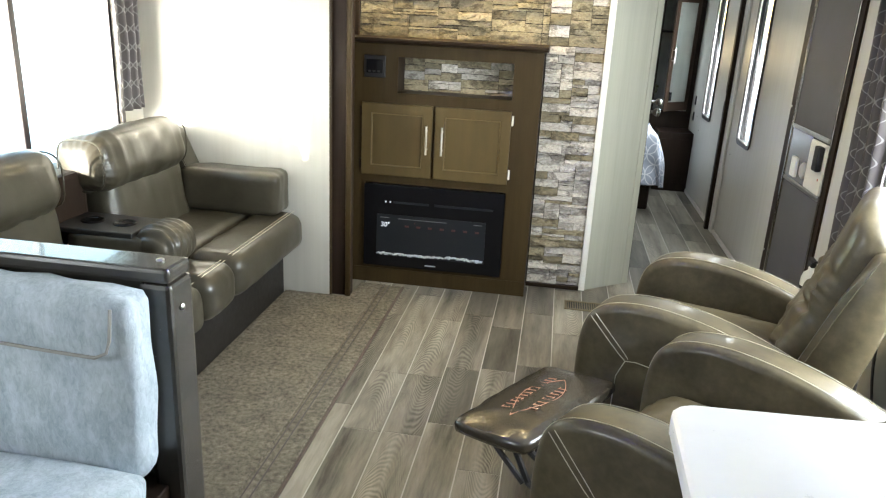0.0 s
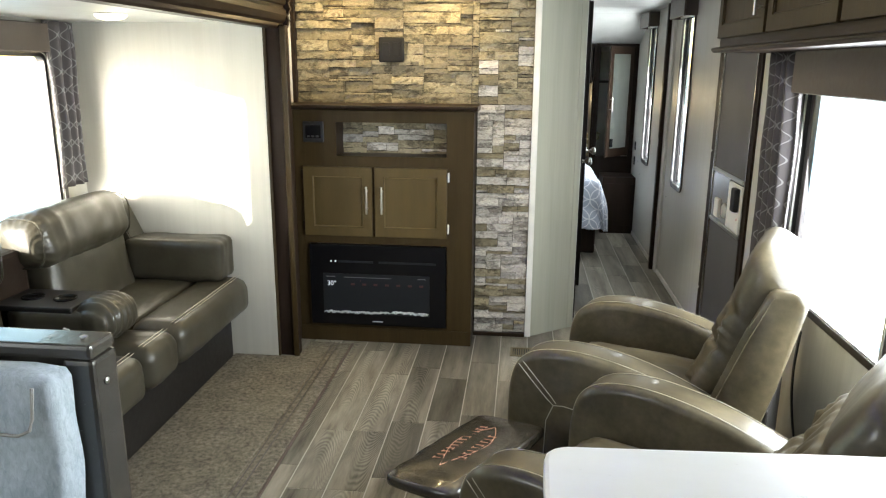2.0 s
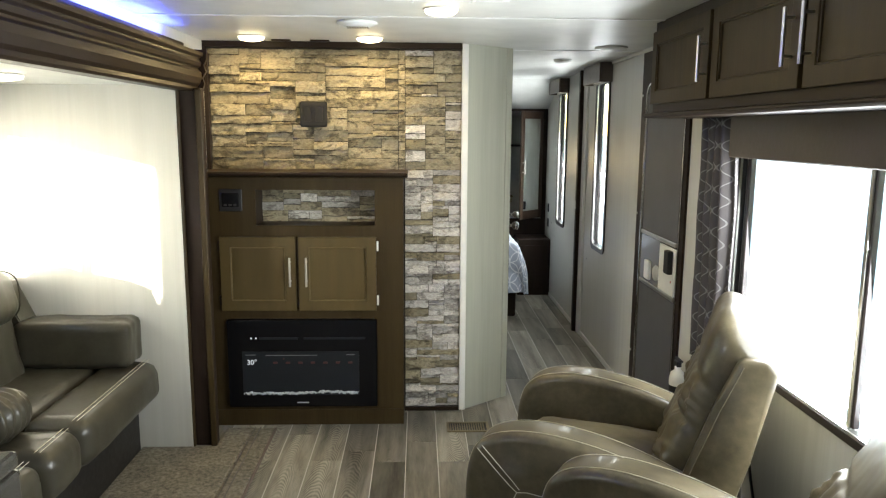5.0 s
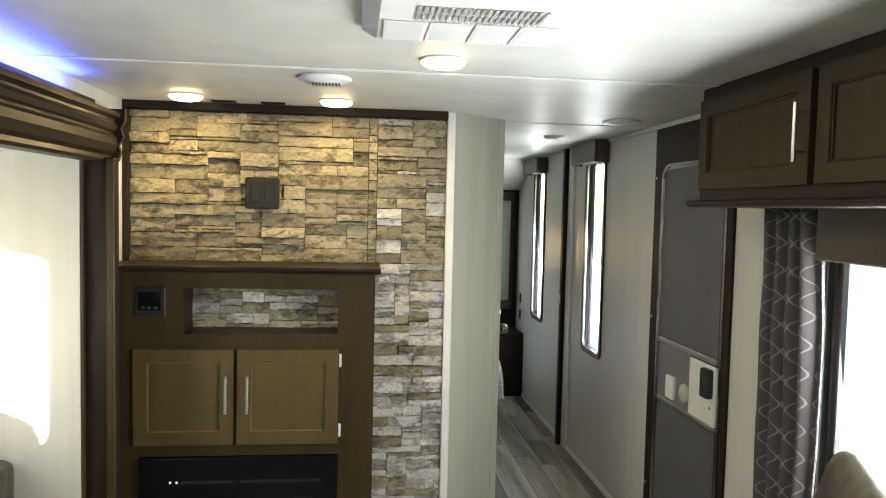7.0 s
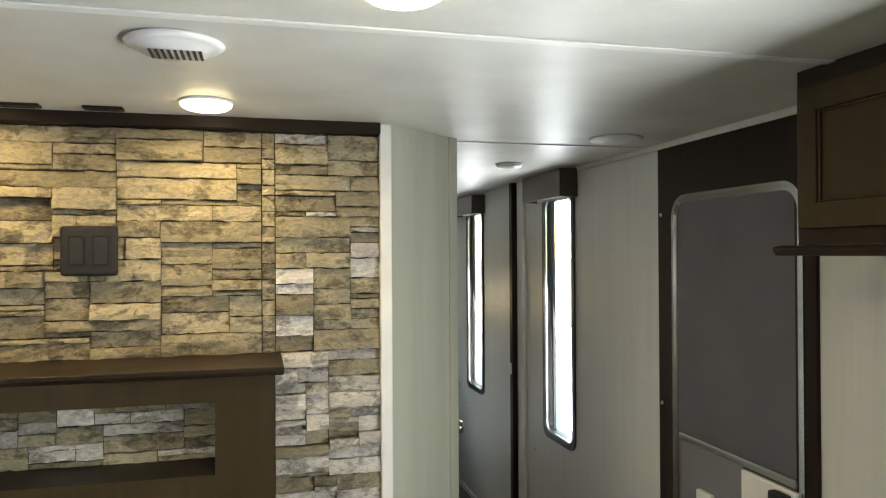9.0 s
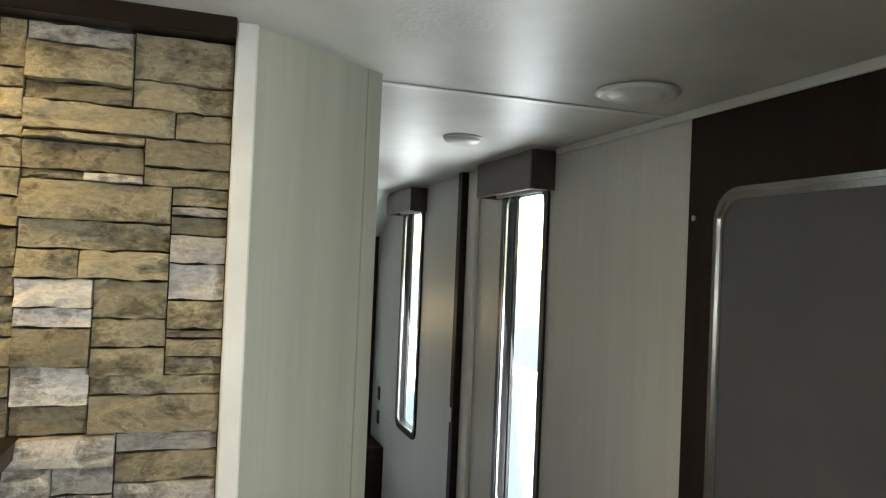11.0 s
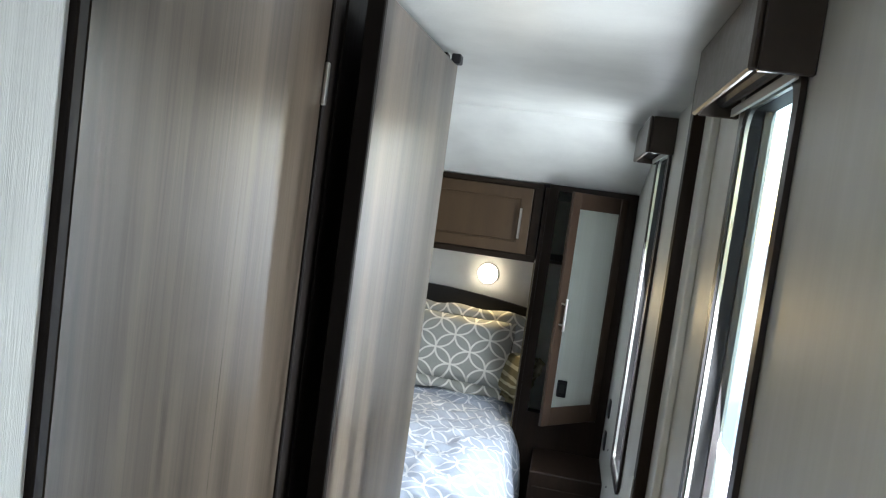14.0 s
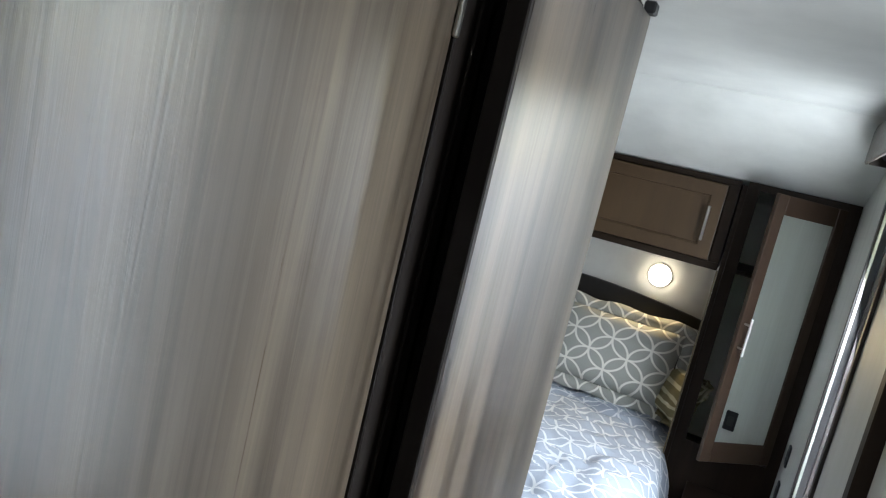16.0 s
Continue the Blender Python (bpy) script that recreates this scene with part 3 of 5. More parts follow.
structure("trim_stone_top", box(WEST, 0.4545, 3.885, 3.934, 1.968, CEIL, 0.002), DARKWOOD_H, "dark strip above the stone wall")
structure("trim_stone_side", box(WEST, WEST + 0.022, 3.885, 3.934, 1.34, 1.9675, 0.002), DARKWOOD, "dark strip beside the stone wall")
structure("trim_stone_foot", box(0.152, 0.4545, 3.895, 3.934, 0, 0.022, 0.002), DARKWOOD_H, "dark strip under the stone wall")
# outer skin that closes the trailer against the light
structure("roof", box(SLIDE_X - 0.06, EAST + 0.06, SOUTH - 0.06, NORTH + 0.06, CEIL + 0.055, CEIL + 0.10), EXT_WHITE, "white trailer roof")

# slide-out trims
post = thing("slide_post", (-0.83, 3.48, 0), "dark wood trim post at the end of the slide-out opening", "trim")
part("post_board", box(-0.90, -0.775, 3.465, 3.52, 0, 1.74, 0.004), DARKWOOD, post)
part("post_bead", boxes([(-0.905, -0.872, 3.436, 3.4645, 0, 1.735), (-0.800, -0.770, 3.452, 3.4645, 0, 1.735)], 0.004), CABWOOD, post)
cornice = thing("slide_cornice", (-0.84, 1.5, 1.72), "dark moulded wood cornice above the slide-out opening", "cornice")
prof = [(-0.879, 1.725), (-0.815, 1.725), (-0.808, 1.735), (-0.812, 1.750), (-0.800, 1.762), (-0.790, 1.790), (-0.792, 1.815), (-0.806, 1.828), (-0.806, 1.836), (-0.795, 1.842),
        (-0.790, 1.858), (-0.798, 1.872), (-0.798, 1.880), (-0.782, 1.890), (-0.780, 1.905), (-0.868, 1.905), (-0.868, 1.95), (-0.879, 1.95)]
part("moulding", add_prism(bmesh.new(), [(x, z) for x, z in prof], 1, -0.5, 3.555), DARKWOOD_H, cornice)
prof2 = [(-0.879, 1.715), (-0.806, 1.715), (-0.790, 1.735), (-0.782, 1.765), (-0.790, 1.79), (-0.772, 1.82), (-0.782, 1.85), (-0.768, 1.875), (-0.765, 1.92), (-0.879, 1.92)]
part("end_cap", add_prism(bmesh.new(), [(x, z) for x, z in prof2], 1, 3.556, 3.578), DARKWOOD, cornice)
part("led_strip", box(-0.862, -0.850, -0.4, 3.25, 1.9055, 1.912), LED, cornice, "glowing blue LED strip")


# ---- windows ----
def window_east(name, hole, sash_at=None, label="", deep=0.045):
    y0, y1, z0, z1 = hole
    w, h = y1 - y0, z1 - z0
    cy, cz = (y0 + y1) / 2, (z0 + z1) / 2
    t = thing(name, (EAST, cy, z0), label, "window", kind="structure")
    big = [(cy + p, cz + q) for p, q in rounded(w + 0.05, h + 0.05, 0.055)]
    mid = [(cy + p, cz + q) for p, q in rounded(w - 0.004, h - 0.004, 0.045)]
    low = [(cy + p, cz + q) for p, q in rounded(w - 0.016, h - 0.016, 0.038)]
    part("window_frame", ring_frame(big, mid, 0, EAST - 0.010, EAST - 0.001), WINFRAME, t, "dark rounded clamp ring")
    part("window_seal", ring_frame(mid, low, 0, EAST + 0.004, EAST + 0.040), RUBBER, t)
    part("chrome_lip", ring_frame([(a, b) for a, b in mid], [(cy + p, cz + q) for p, q in rounded(w - 0.016, h - 0.016, 0.04)], 0, EAST - 0.004, EAST + 0.003), ALU, t, "bright metal lip")
    pane = part("pane", box(EAST + 0.034, EAST + 0.037, y0 + 0.01, y1 - 0.01, z0 + 0.01, z1 - 0.01), GLASS, t, "clear glass pane")
    pane.visible_shadow = False
    if sash_at is not None:
        part("stile", box(EAST + 0.010, EAST + 0.033, y1 - 0.062, y1 - 0.034, z0 + 0.012, z1 - 0.012, 0.003), WINFRAME, t)
        part("stile_track", box(EAST + 0.018, EAST + 0.033, y1 - 0.0335, y1 - 0.012, z0 + 0.012, z1 - 0.012, 0.002), ALU, t)
        part("sash_bar", box(EAST + 0.012, EAST + 0.033, sash_at - 0.018, sash_at + 0.018, z0 + 0.012, z1 - 0.012, 0.003), WINFRAME, t)
        part("sash_lip", box(EAST + 0.008, EAST + 0.0118, sash_at - 0.006, sash_at + 0.006, z0 + 0.012, z1 - 0.012), ALU, t)
    return t


window_east("window_living", WIN_LIVING, 2.0, "wide sliding window with a black frame")
for nm, hole in (("window_hall", WIN_HALL), ("window_bedroom", WIN_BED)):
    t = window_east(nm, hole, None, "tall narrow window with rounded corners and a black frame")
    part("vent_track", box(EAST + 0.02, EAST + 0.032, hole[1] - 0.040, hole[1] - 0.026, hole[2] + 0.02, hole[3] - 0.01), WINFRAME, t)


def window_west(name, hole, sash_at):
    y0, y1, z0, z1 = hole
    cy, cz, w, h = (y0 + y1) / 2, (z0 + z1) / 2, y1 - y0, z1 - z0
    t = thing(name, (SLIDE_X, cy, z0), "sliding window with a black frame in the slide-out", "window", kind="structure")
    big = [(cy + p, cz + q) for p, q in rounded(w + 0.05, h + 0.05, 0.05)]
    mid = [(cy + p, cz + q) for p, q in rounded(w - 0.004, h - 0.004, 0.04)]
    low = [(cy + p, cz + q) for p, q in rounded(w - 0.04, h - 0.04, 0.03)]
    part("window_frame", ring_frame(big, mid, 0, SLIDE_X + 0.001, SLIDE_X + 0.010), WINFRAME, t)
    part("window_seal", ring_frame(mid, low, 0, SLIDE_X - 0.045, SLIDE_X - 0.006), RUBBER, t)
    pane = part("pane", box(SLIDE_X - 0.037, SLIDE_X - 0.034, y0 + 0.01, y1 - 0.01, z0 + 0.01, z1 - 0.01), GLASS, t, "clear glass pane")
    pane.visible_shadow = False
    part("sash_bar", box(SLIDE_X - 0.033, SLIDE_X + 0.006, sash_at - 0.016, sash_at + 0.016, z0 + 0.014, z1 - 0.014, 0.003), WINFRAME, t)
    return t


window_west("window_sofa", WIN_SOFA, 2.565)
window_west("window_dinette", WIN_DINETTE, 0.11)
# added opaque slab, out of view, only to stop sun through the dinette window
shade = thing("sun_block", (SLIDE_X, 0.1, 0.86), "added unseen pale slab that keeps the sun out of the dinette window", "window shade")
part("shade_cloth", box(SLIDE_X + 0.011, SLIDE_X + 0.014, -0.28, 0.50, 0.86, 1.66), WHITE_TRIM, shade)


def valance(name, y0, y1, z0, z1, x0, label):
    """A box valance, open below."""
    t = thing(name, (EAST, (y0 + y1) / 2, z0), label, "window valance")
    part("front", box(x0, x0 + 0.012, y0, y1, z0, z1, 0.004), BROWN_VAL, t)
    part("end", box(x0 + 0.0125, EAST - 0.001, y0, y0 + 0.012, z0 + 0.0005, z1, 0.002), BROWN_VAL, t)
    part("end", box(x0 + 0.0125, EAST - 0.001, y1 - 0.012, y1, z0 + 0.0005, z1, 0.002), BROWN_VAL, t)
    part("shade_roll", tube([(EAST - 0.032, y0 + 0.02, z0 + 0.035), (EAST - 0.032, y1 - 0.02, z0 + 0.035)], 0.018, 12), DARK_LEATHER, t)
    part("shade_bar", box(EAST - 0.02, EAST - 0.014, y0 + 0.03, y1 - 0.03, z0 + 0.001, z0 + 0.016), WHITE_TRIM, t, "white hem bar")
    return t


valance("valance", 4.775, 5.24, 1.868, 1.995, 1.392, "brown padded box valance above the hall window")
valance("valance", 6.133, 6.60, 1.868, 1.985, 1.392, "brown padded box valance above the bedroom window")
valance("valance", 1.25, 2.755, 1.462, 1.615, 1.400, "wide brown padded box valance above the living window")


sv = thing("valance", (SLIDE_X, 2.6, 1.6), "dark brown padded box valance above the sofa window", "window valance")
part("front", box(-1.800, -1.788, 1.90, 3.125, 1.600, 1.728, 0.004), BROWN_VAL, sv)
part("end", box(SLIDE_X + 0.001, -1.8005, 3.113, 3.125, 1.6005, 1.728, 0.002), BROWN_VAL, sv)
part("end", box(SLIDE_X + 0.001, -1.8005, 1.90, 1.912, 1.6005, 1.728, 0.002), BROWN_VAL, sv)
part("shade_roll", tube([(-1.845, 1.93, 1.645), (-1.845, 3.09, 1.645)], 0.018, 12), DARK_LEATHER, sv)


def curtain(name, x, y0, y1, z0, z1, waves, depth, label, narrow=0.75):
    """Gathered cloth, narrower in its lower half."""
    t = thing(name, (x, (y0 + y1) / 2, z0), label, "curtain")
    bm = bmesh.new()
    nu, nz = 14 * waves, 26
    rows = []
    for j in range(nz + 1):
        s = j / nz
        z = z0 + (z1 - z0) * s
        k = narrow + (1 - narrow) * (0.5 - 0.5 * math.cos(math.pi * min(1, abs(s - 0.35) / 0.6)))
        row = []
        for i in range(nu + 1):
            u = i / nu
            y = (y0 + y1) / 2 + (u - 0.5) * (y1 - y0) * k
            xx = x + depth * math.sin(2 * math.pi * waves * u + 0.5 * math.sin(3 * s)) * (0.6 + 0.4 * s) + 0.006 * noise.noise((u * 3, s * 4, 1))
            row.append(bm.verts.new((xx, y, z)))
        rows.append(row)
    for a, b in zip(rows, rows[1:]):
        for i in range(nu):
            bm.faces.new((a[i], a[i + 1], b[i + 1], b[i]))
    ob = part("cloth", bm, CURTAIN, t, smooth=True)
    m = ob.modifiers.new("thick", "SOLIDIFY")
    m.thickness = 0.003
    return t


curtain("curtain", 1.430, 2.775, 3.040, 0.60, 1.613, 4, 0.030, "dark grey patterned curtain hanging beside the living window", 1.12)
curtain("curtain", -1.835, 3.145, 3.385, 0.95, 1.745, 3, 0.022, "dark grey patterned curtain gathered at the sofa window", 0.8)


# ---- entry door ----
door = thing("door_entry", (EAST, 3.72, 0), "closed grey entry door in a dark surround", "door", kind="structure")
part("surround", wall_with_holes(0, EAST - 0.012, EAST - 0.0005, 3.351, 4.092, 0.0, 1.998, [(3.425, 3.998, 0.105, 1.785)]), DARKWOOD, door, "dark wood door surround")
cy, cz, w, h = 3.695, 0.945, 0.610, 1.73
o1 = [(cy + p, cz + q) for p, q in rounded(w, h, 0.075, 8)]
o2 = [(cy + p, cz + q) for p, q in rounded(w - 0.022, h - 0.022, 0.066, 8)]
o3 = [(cy + p, cz + q) for p, q in rounded(w - 0.05, h - 0.05, 0.054, 8)]
part("door_frame", ring_frame(o1, o2, 0, EAST - 0.018, EAST - 0.001), DOOR_ALU, door, "brushed aluminium frame", smooth=False)
part("door_frame_step", ring_frame(o2, o3, 0, EAST - 0.013, EAST - 0.001), DOOR_ALU, door)
bm = bmesh.new()
add_prism(bm, [(cy + p, cz + q) for p, q in rounded(w - 0.05, h - 0.05, 0.054, 8)], 0, EAST - 0.010, EAST - 0.0015)
part("door_leaf", bm, DOORGREY, door, "dark grey screen door leaf")
part("rail", box(EAST - 0.022, EAST - 0.0105, 3.42, 3.96, 1.004, 1.024, 0.003), ALU, door)
part("rail", box(EAST - 0.022, EAST - 0.0105, 3.42, 3.96, 0.735, 0.755, 0.003), ALU, door)
part("slider_panel", box(EAST - 0.016, EAST - 0.0105, 3.638, 3.955, 0.7555, 1.0035), PLASTIC_CLEAR, door, "translucent slider panel")
part("latch_plate", box(EAST - 0.024, EAST - 0.0105, 3.415, 3.636, 0.760, 0.995, 0.006, 2), WHITE_TRIM, door, "white latch plate")
part("latch", box(EAST - 0.052, EAST - 0.0245, 3.425, 3.490, 0.870, 0.985, 0.008, 2), BLACK, door, "black latch handle")
part("lock_box", box(EAST - 0.034, EAST - 0.0165, 3.768, 3.845, 0.775, 0.875, 0.006, 2), CEIL_PLASTIC, door, "small white box")
part("turn_knob", lathe([(0.040, 0), (0.042, -0.006), (0.034, -0.014), (0.002, -0.015)], (EAST - 0.0165, 3.677, 0.83), "X", 20), GRILLE, door, "round grey turn knob", smooth=True)
part("bolt", lathe([(0.006, 0), (0.009, 0.008), (0.004, 0.014)], (EAST - 0.025, 3.45, 0.83), "X", 10), RED, door)
for z in (0.3, 1.1, 1.75):
    part("screw", lathe([(0.007, -0.004), (0.005, 0.0), (0.002, 0.0)], (EAST - 0.012, 4.07, z), "X", 8), NICKEL, door)
part("sill", box(EAST - 0.045, EAST - 0.0305, 3.40, 4.01, 0.075, 0.10, 0.003), ALU, door)

# ---- overhead cabinets ----
oh = thing("overhead_cabinet", (1.37, 1.2, 1.615), "dark wood overhead cabinets above the living window", "cabinet")
part("body", box(1.237, EAST - 0.0005, -0.6, 3.115, 1.64, 1.999), DARKWOOD_H, oh)
part("face_frame", wall_with_holes(0, 1.217, 1.2365, -0.6, 3.115, 1.635, 1.999, [(2.52, 3.075, 1.67, 1.955), (1.915, 2.46, 1.67, 1.955), (1.305, 1.86, 1.67, 1.955), (0.69, 1.25, 1.67, 1.955), (0.08, 0.635, 1.67, 1.955)]), DARKWOOD_H, oh)
part("ledge", prism([(1.195, 1.622), (1.205, 1.612), (EAST - 0.001, 1.612), (EAST - 0.001, 1.6345), (1.214, 1.6345), (1.195, 1.630)], 1, -0.6, 3.170, 0.002, 1), DARKWOOD_H, oh, "moulded lower ledge")


def shaker(t, plane, axis, u0, u1, z0, z1, out, material=DOORWOOD, rail=0.052, name="door", inner=None):
    """A cabinet door: frame, sunk panel with a bead. plane is its face, out its sign along axis."""
    def bx(bm, a, b, u, v, p, q, bev=0.0):
        lo, hi = min(a, b), max(a, b)
        return add_box(bm, lo, hi, u, v, p, q, bev) if axis == 0 else add_box(bm, u, v, lo, hi, p, q, bev)
    back = plane - out * 0.018
    bm = wall_with_holes(axis, plane, back, u0, u1, z0, z1, [(u0 + rail, u1 - rail, z0 + rail, z1 - rail)])
    bmesh.ops.recalc_face_normals(bm, faces=bm.faces)
    sharp = [e for e in bm.edges if e.calc_face_angle(0) > 1.0 and all(abs(v.co[axis] - plane) < 1e-5 for v in e.verts)]
    bmesh.ops.bevel(bm, geom=sharp, offset=0.0025, segments=2, affect="EDGES", profile=0.6)
    d = part(name, bm, material, t)
    part("panel", bx(bmesh.new(), plane - out * 0.010, back + out * 0.001, u0 + rail, u1 - rail, z0 + rail, z1 - rail), inner or material, d)
    bead = bmesh.new()
    a, b = plane - out * 0.004, plane - out * 0.0098
    w = 0.006
    bx(bead, a, b, u0 + rail, u0 + rail + w, z0 + rail, z1 - rail, 0.0015)
    bx(bead, a, b, u1 - rail - w, u1 - rail, z0 + rail, z1 - rail, 0.0015)
    bx(bead, a, b, u0 + rail + w, u1 - rail - w, z0 + rail, z0 + rail + w, 0.0015)
    bx(bead, a, b, u0 + rail + w, u1 - rail - w, z1 - rail - w, z1 - rail, 0.0015)
    part("bead", bead, BEADWOOD if material is DOORWOOD else material, d)
    return d


def pull(t, parent, p, axis, out, length=0.13):
    """A bar handle standing on two posts; p is its middle."""
    x, y, z = p
    off = 0.028 * out
    e = (off, 0) if axis == 0 else (0, off)
    bm = tube([(x + e[0], y + e[1], z - length / 2), (x + e[0], y + e[1], z + length / 2)], 0.0055, 10)
    for dz in (-length * 0.33, length * 0.33):
        add_tube(bm, [(x, y, z + dz), (x + e[0], y + e[1], z + dz)], 0.004, 8)
    return part("handle", bm, NICKEL, parent, "brushed metal bar handle")


ohdoors = [(2.500, 3.095, 2.518), (1.900, 2.472, 1.935), (1.290, 1.875, 1.842), (0.675, 1.265, 0.71), (0.065, 0.650, 0.615)]
for y0, y1, hy in ohdoors:
    d = shaker(oh, 1.198, 0, y0, y1, 1.668, 1.958, -1, CABWOOD, inner=CABWOOD)
    pull(oh, d, (1.198, hy, 1.80), 0, -1, 0.15)

# ---- entertainment cabinet ----
ent = thing("entertainment_cabinet", (-0.33, 3.80, 0), "dark wood fireplace cabinet with two doors and an open niche", "cabinet")
F = 3.72     # its front
EL, ER = -0.835, 0.150
body = wall_with_holes(1, F, F + 0.02, EL, ER, 0.0, 1.315, [(-0.600, 0.004, 1.070, 1.252), (-0.768, 0.012, 0.105, 0.580)])
part("face_frame", body, CABWOOD, ent)
part("side_panel", box(ER - 0.018, ER, F + 0.0205, 3.934, 0, 1.315, 0.001), DARKWOOD, ent)
part("side_panel", box(EL - 0.044, EL, F - 0.03, 3.934, 0, 1.315, 0.001), DARKWOOD, ent)
part("mantel", prism([(F - 0.075, 1.345), (F - 0.075, 1.333), (F - 0.055, 1.322), (F - 0.02, 1.3155), (3.934, 1.3155), (3.934, 1.345)], 0, WEST + 0.001, 0.172, 0.002, 1), DARKWOOD_H, ent, "dark mantel shelf with a moulded edge")
part("plinth", box(EL, ER, F - 0.006, F - 0.0005, 0.0, 0.085, 0.001), CABWOOD, ent)
part("niche_floor", box(-0.605, 0.009, F + 0.0205, 3.895, 1.058, 1.0695), DARKWOOD_H, ent)
part("niche_side", box(-0.612, -0.6005, F + 0.0205, 3.895, 1.0700, 1.252), DARKWOOD, ent)
part("niche_side", box(0.0045, 0.016, F + 0.0205, 3.895, 1.0700, 1.252), DARKWOOD, ent)
part("niche_top", box(-0.605, 0.009, F + 0.0205, 3.895, 1.2525, 1.264), DARKWOOD_H, ent)
for u0, u1, hx in ((-0.785, -0.402, -0.428), (-0.388, 0.010, -0.345)):
    d = shaker(ent, F - 0.0185, 1, u0, u1, 0.627, 1.012, -1)
    pull(ent, d, (hx, F - 0.0185, 0.835), 1, -1, 0.15)
for z in (0.68, 0.965):
    # white paint carries the bright shine of these metal hinges
    part("hinge", box(0.012, 0.022, F - 0.012, F - 0.0005, z - 0.026, z + 0.026, 0.002), WHITE_TRIM, ent, "metal hinge, its shine painted white")
    part("hinge", box(-0.797, -0.787, F - 0.012, F - 0.0005, z - 0.026, z + 0.026, 0.002), DARKWOOD, ent)
ctl = part("control_box", boxes([(-0.780, -0.664, F - 0.008, F - 0.0005, 1.142, 1.256)], 0.004), BLACK, ent, "black stereo control panel")
part("dial_plate", box(-0.765, -0.680, F - 0.012, F - 0.0082, 1.165, 1.235, 0.002), BLACK_GLOSS, ctl)
for i in range(3):
    part("button", box(-0.755 + i * 0.024, -0.740 + i * 0.024, F - 0.015, F - 0.0125, 1.170, 1.180, 0.001), RUBBER, ctl)

fire = thing("electric_fireplace", (-0.375, F - 0.01, 0.11), "black electric fireplace with a glass front in the cabinet", "fireplace")
part("glass_front", box(-0.764, 0.010, F - 0.024, F - 0.004, 0.108, 0.577, 0.004, 2), BLACK_GLOSS, fire)
part("body", box(-0.74, -0.01, F - 0.0035, F + 0.17, 0.12, 0.565), BLACK, fire)
part("screen", box(-0.690, -0.083, F - 0.0262, F - 0.0242, 0.172, 0.410), SCREEN_DIM, fire, "dim grey viewing screen")
for x0, x1 in ((-0.60, -0.40), (-0.37, -0.05)):
    part("air_slot", box(x0, x1, F - 0.0255, F - 0.0242, 0.475, 0.487), SCREEN_DIM, fire)
for x in (-0.641, -0.616):
    part("indicator", box(x - 0.004, x + 0.004, F - 0.0258, F - 0.0242, 0.478, 0.486), DISPLAY, fire, "small white light")
part("brand_bar", box(-0.41, -0.35, F - 0.0258, F - 0.0242, 0.129, 0.134), CRYSTAL, fire)
bm = bmesh.new()
rng = random.Random(3)
for i in range(190):
    x = -0.685 + 0.595 * (i + rng.random()) / 190
    s = 0.003 + 0.004 * rng.random()
    zc = 0.181 + 0.010 * rng.random() + 0.008 * math.exp(-((x + 0.25) / 0.1) ** 2)
    g = bmesh.ops.create_icosphere(bm, subdivisions=1, radius=s)
    q = Euler((rng.random() * 3, rng.random() * 3, 0)).to_matrix()
    for v in g["verts"]:
        v.co = q @ Vector((v.co.x, v.co.y * 0.7, v.co.z * 1.3)) + Vector((x, F - 0.029, zc - 0.002))
part("crystals", bm, CRYSTAL, fire, "row of white crystals", kind="stuff")
for x0, x1, z in ((-0.672, -0.620, 0.391), (-0.57, -0.30, 0.389), (-0.15, -0.105, 0.391)):
    part("display_line", box(x0, x1, F - 0.0275, F - 0.0263, z, z + 0.003), SCREEN_LINE, fire)
for i in range(7):
    part("display_mark", box(-0.53 + i * 0.065, -0.508 + i * 0.065, F - 0.0275, F - 0.0263, 0.345, 0.356), DISPLAY_RED, fire)
part("red_dot", box(-0.478, -0.472, F - 0.0275, F - 0.0263, 0.368, 0.374), DISPLAY_RED, fire)


def lettering(name, text, size, m, material, parent, thick=0.0006, label=""):
    cu = bpy.data.curves.new(name, "FONT")
    cu.body, cu.size, cu.extrude, cu.align_x, cu.align_y = text, size, thick, "CENTER", "CENTER"
    tmp = bpy.data.objects.new(name, cu)
    scene.collection.objects.link(tmp)
    me = bpy.data.meshes.new_from_object(tmp.evaluated_get(bpy.context.evaluated_depsgraph_get()))
    bpy.data.objects.remove(tmp)
    me.materials.clear()
    me.materials.append(material)
    ob = new(name, me)
    ob.parent = parent
    ob.matrix_local = Matrix.Translation(-ORG[parent]) @ m
    ORG[ob] = m.translation
    return tagged(ob, label)


lettering("temperature_reading", "30\u00b0", 0.038, pose(-0.640, F - 0.0272, 0.352, 90, 0, 0), DISPLAY, fire, label="white figures 30 degrees")

outlet = thing("tv_outlet", (-0.315, 3.905, 1.565), "black twin outlet plate on the stone wall", "outlet")
part("plate", box(-0.390, -0.250, 3.885, 3.905, 1.567, 1.699, 0.012, 3), BLACK_MATT, outlet)
part("socket", box(-0.368, -0.330, 3.881, 3.8847, 1.595, 1.672, 0.003), BLACK_MATT, outlet)
part("socket", box(-0.310, -0.272, 3.881, 3.8847, 1.595, 1.672, 0.003), BLACK_MATT, outlet)


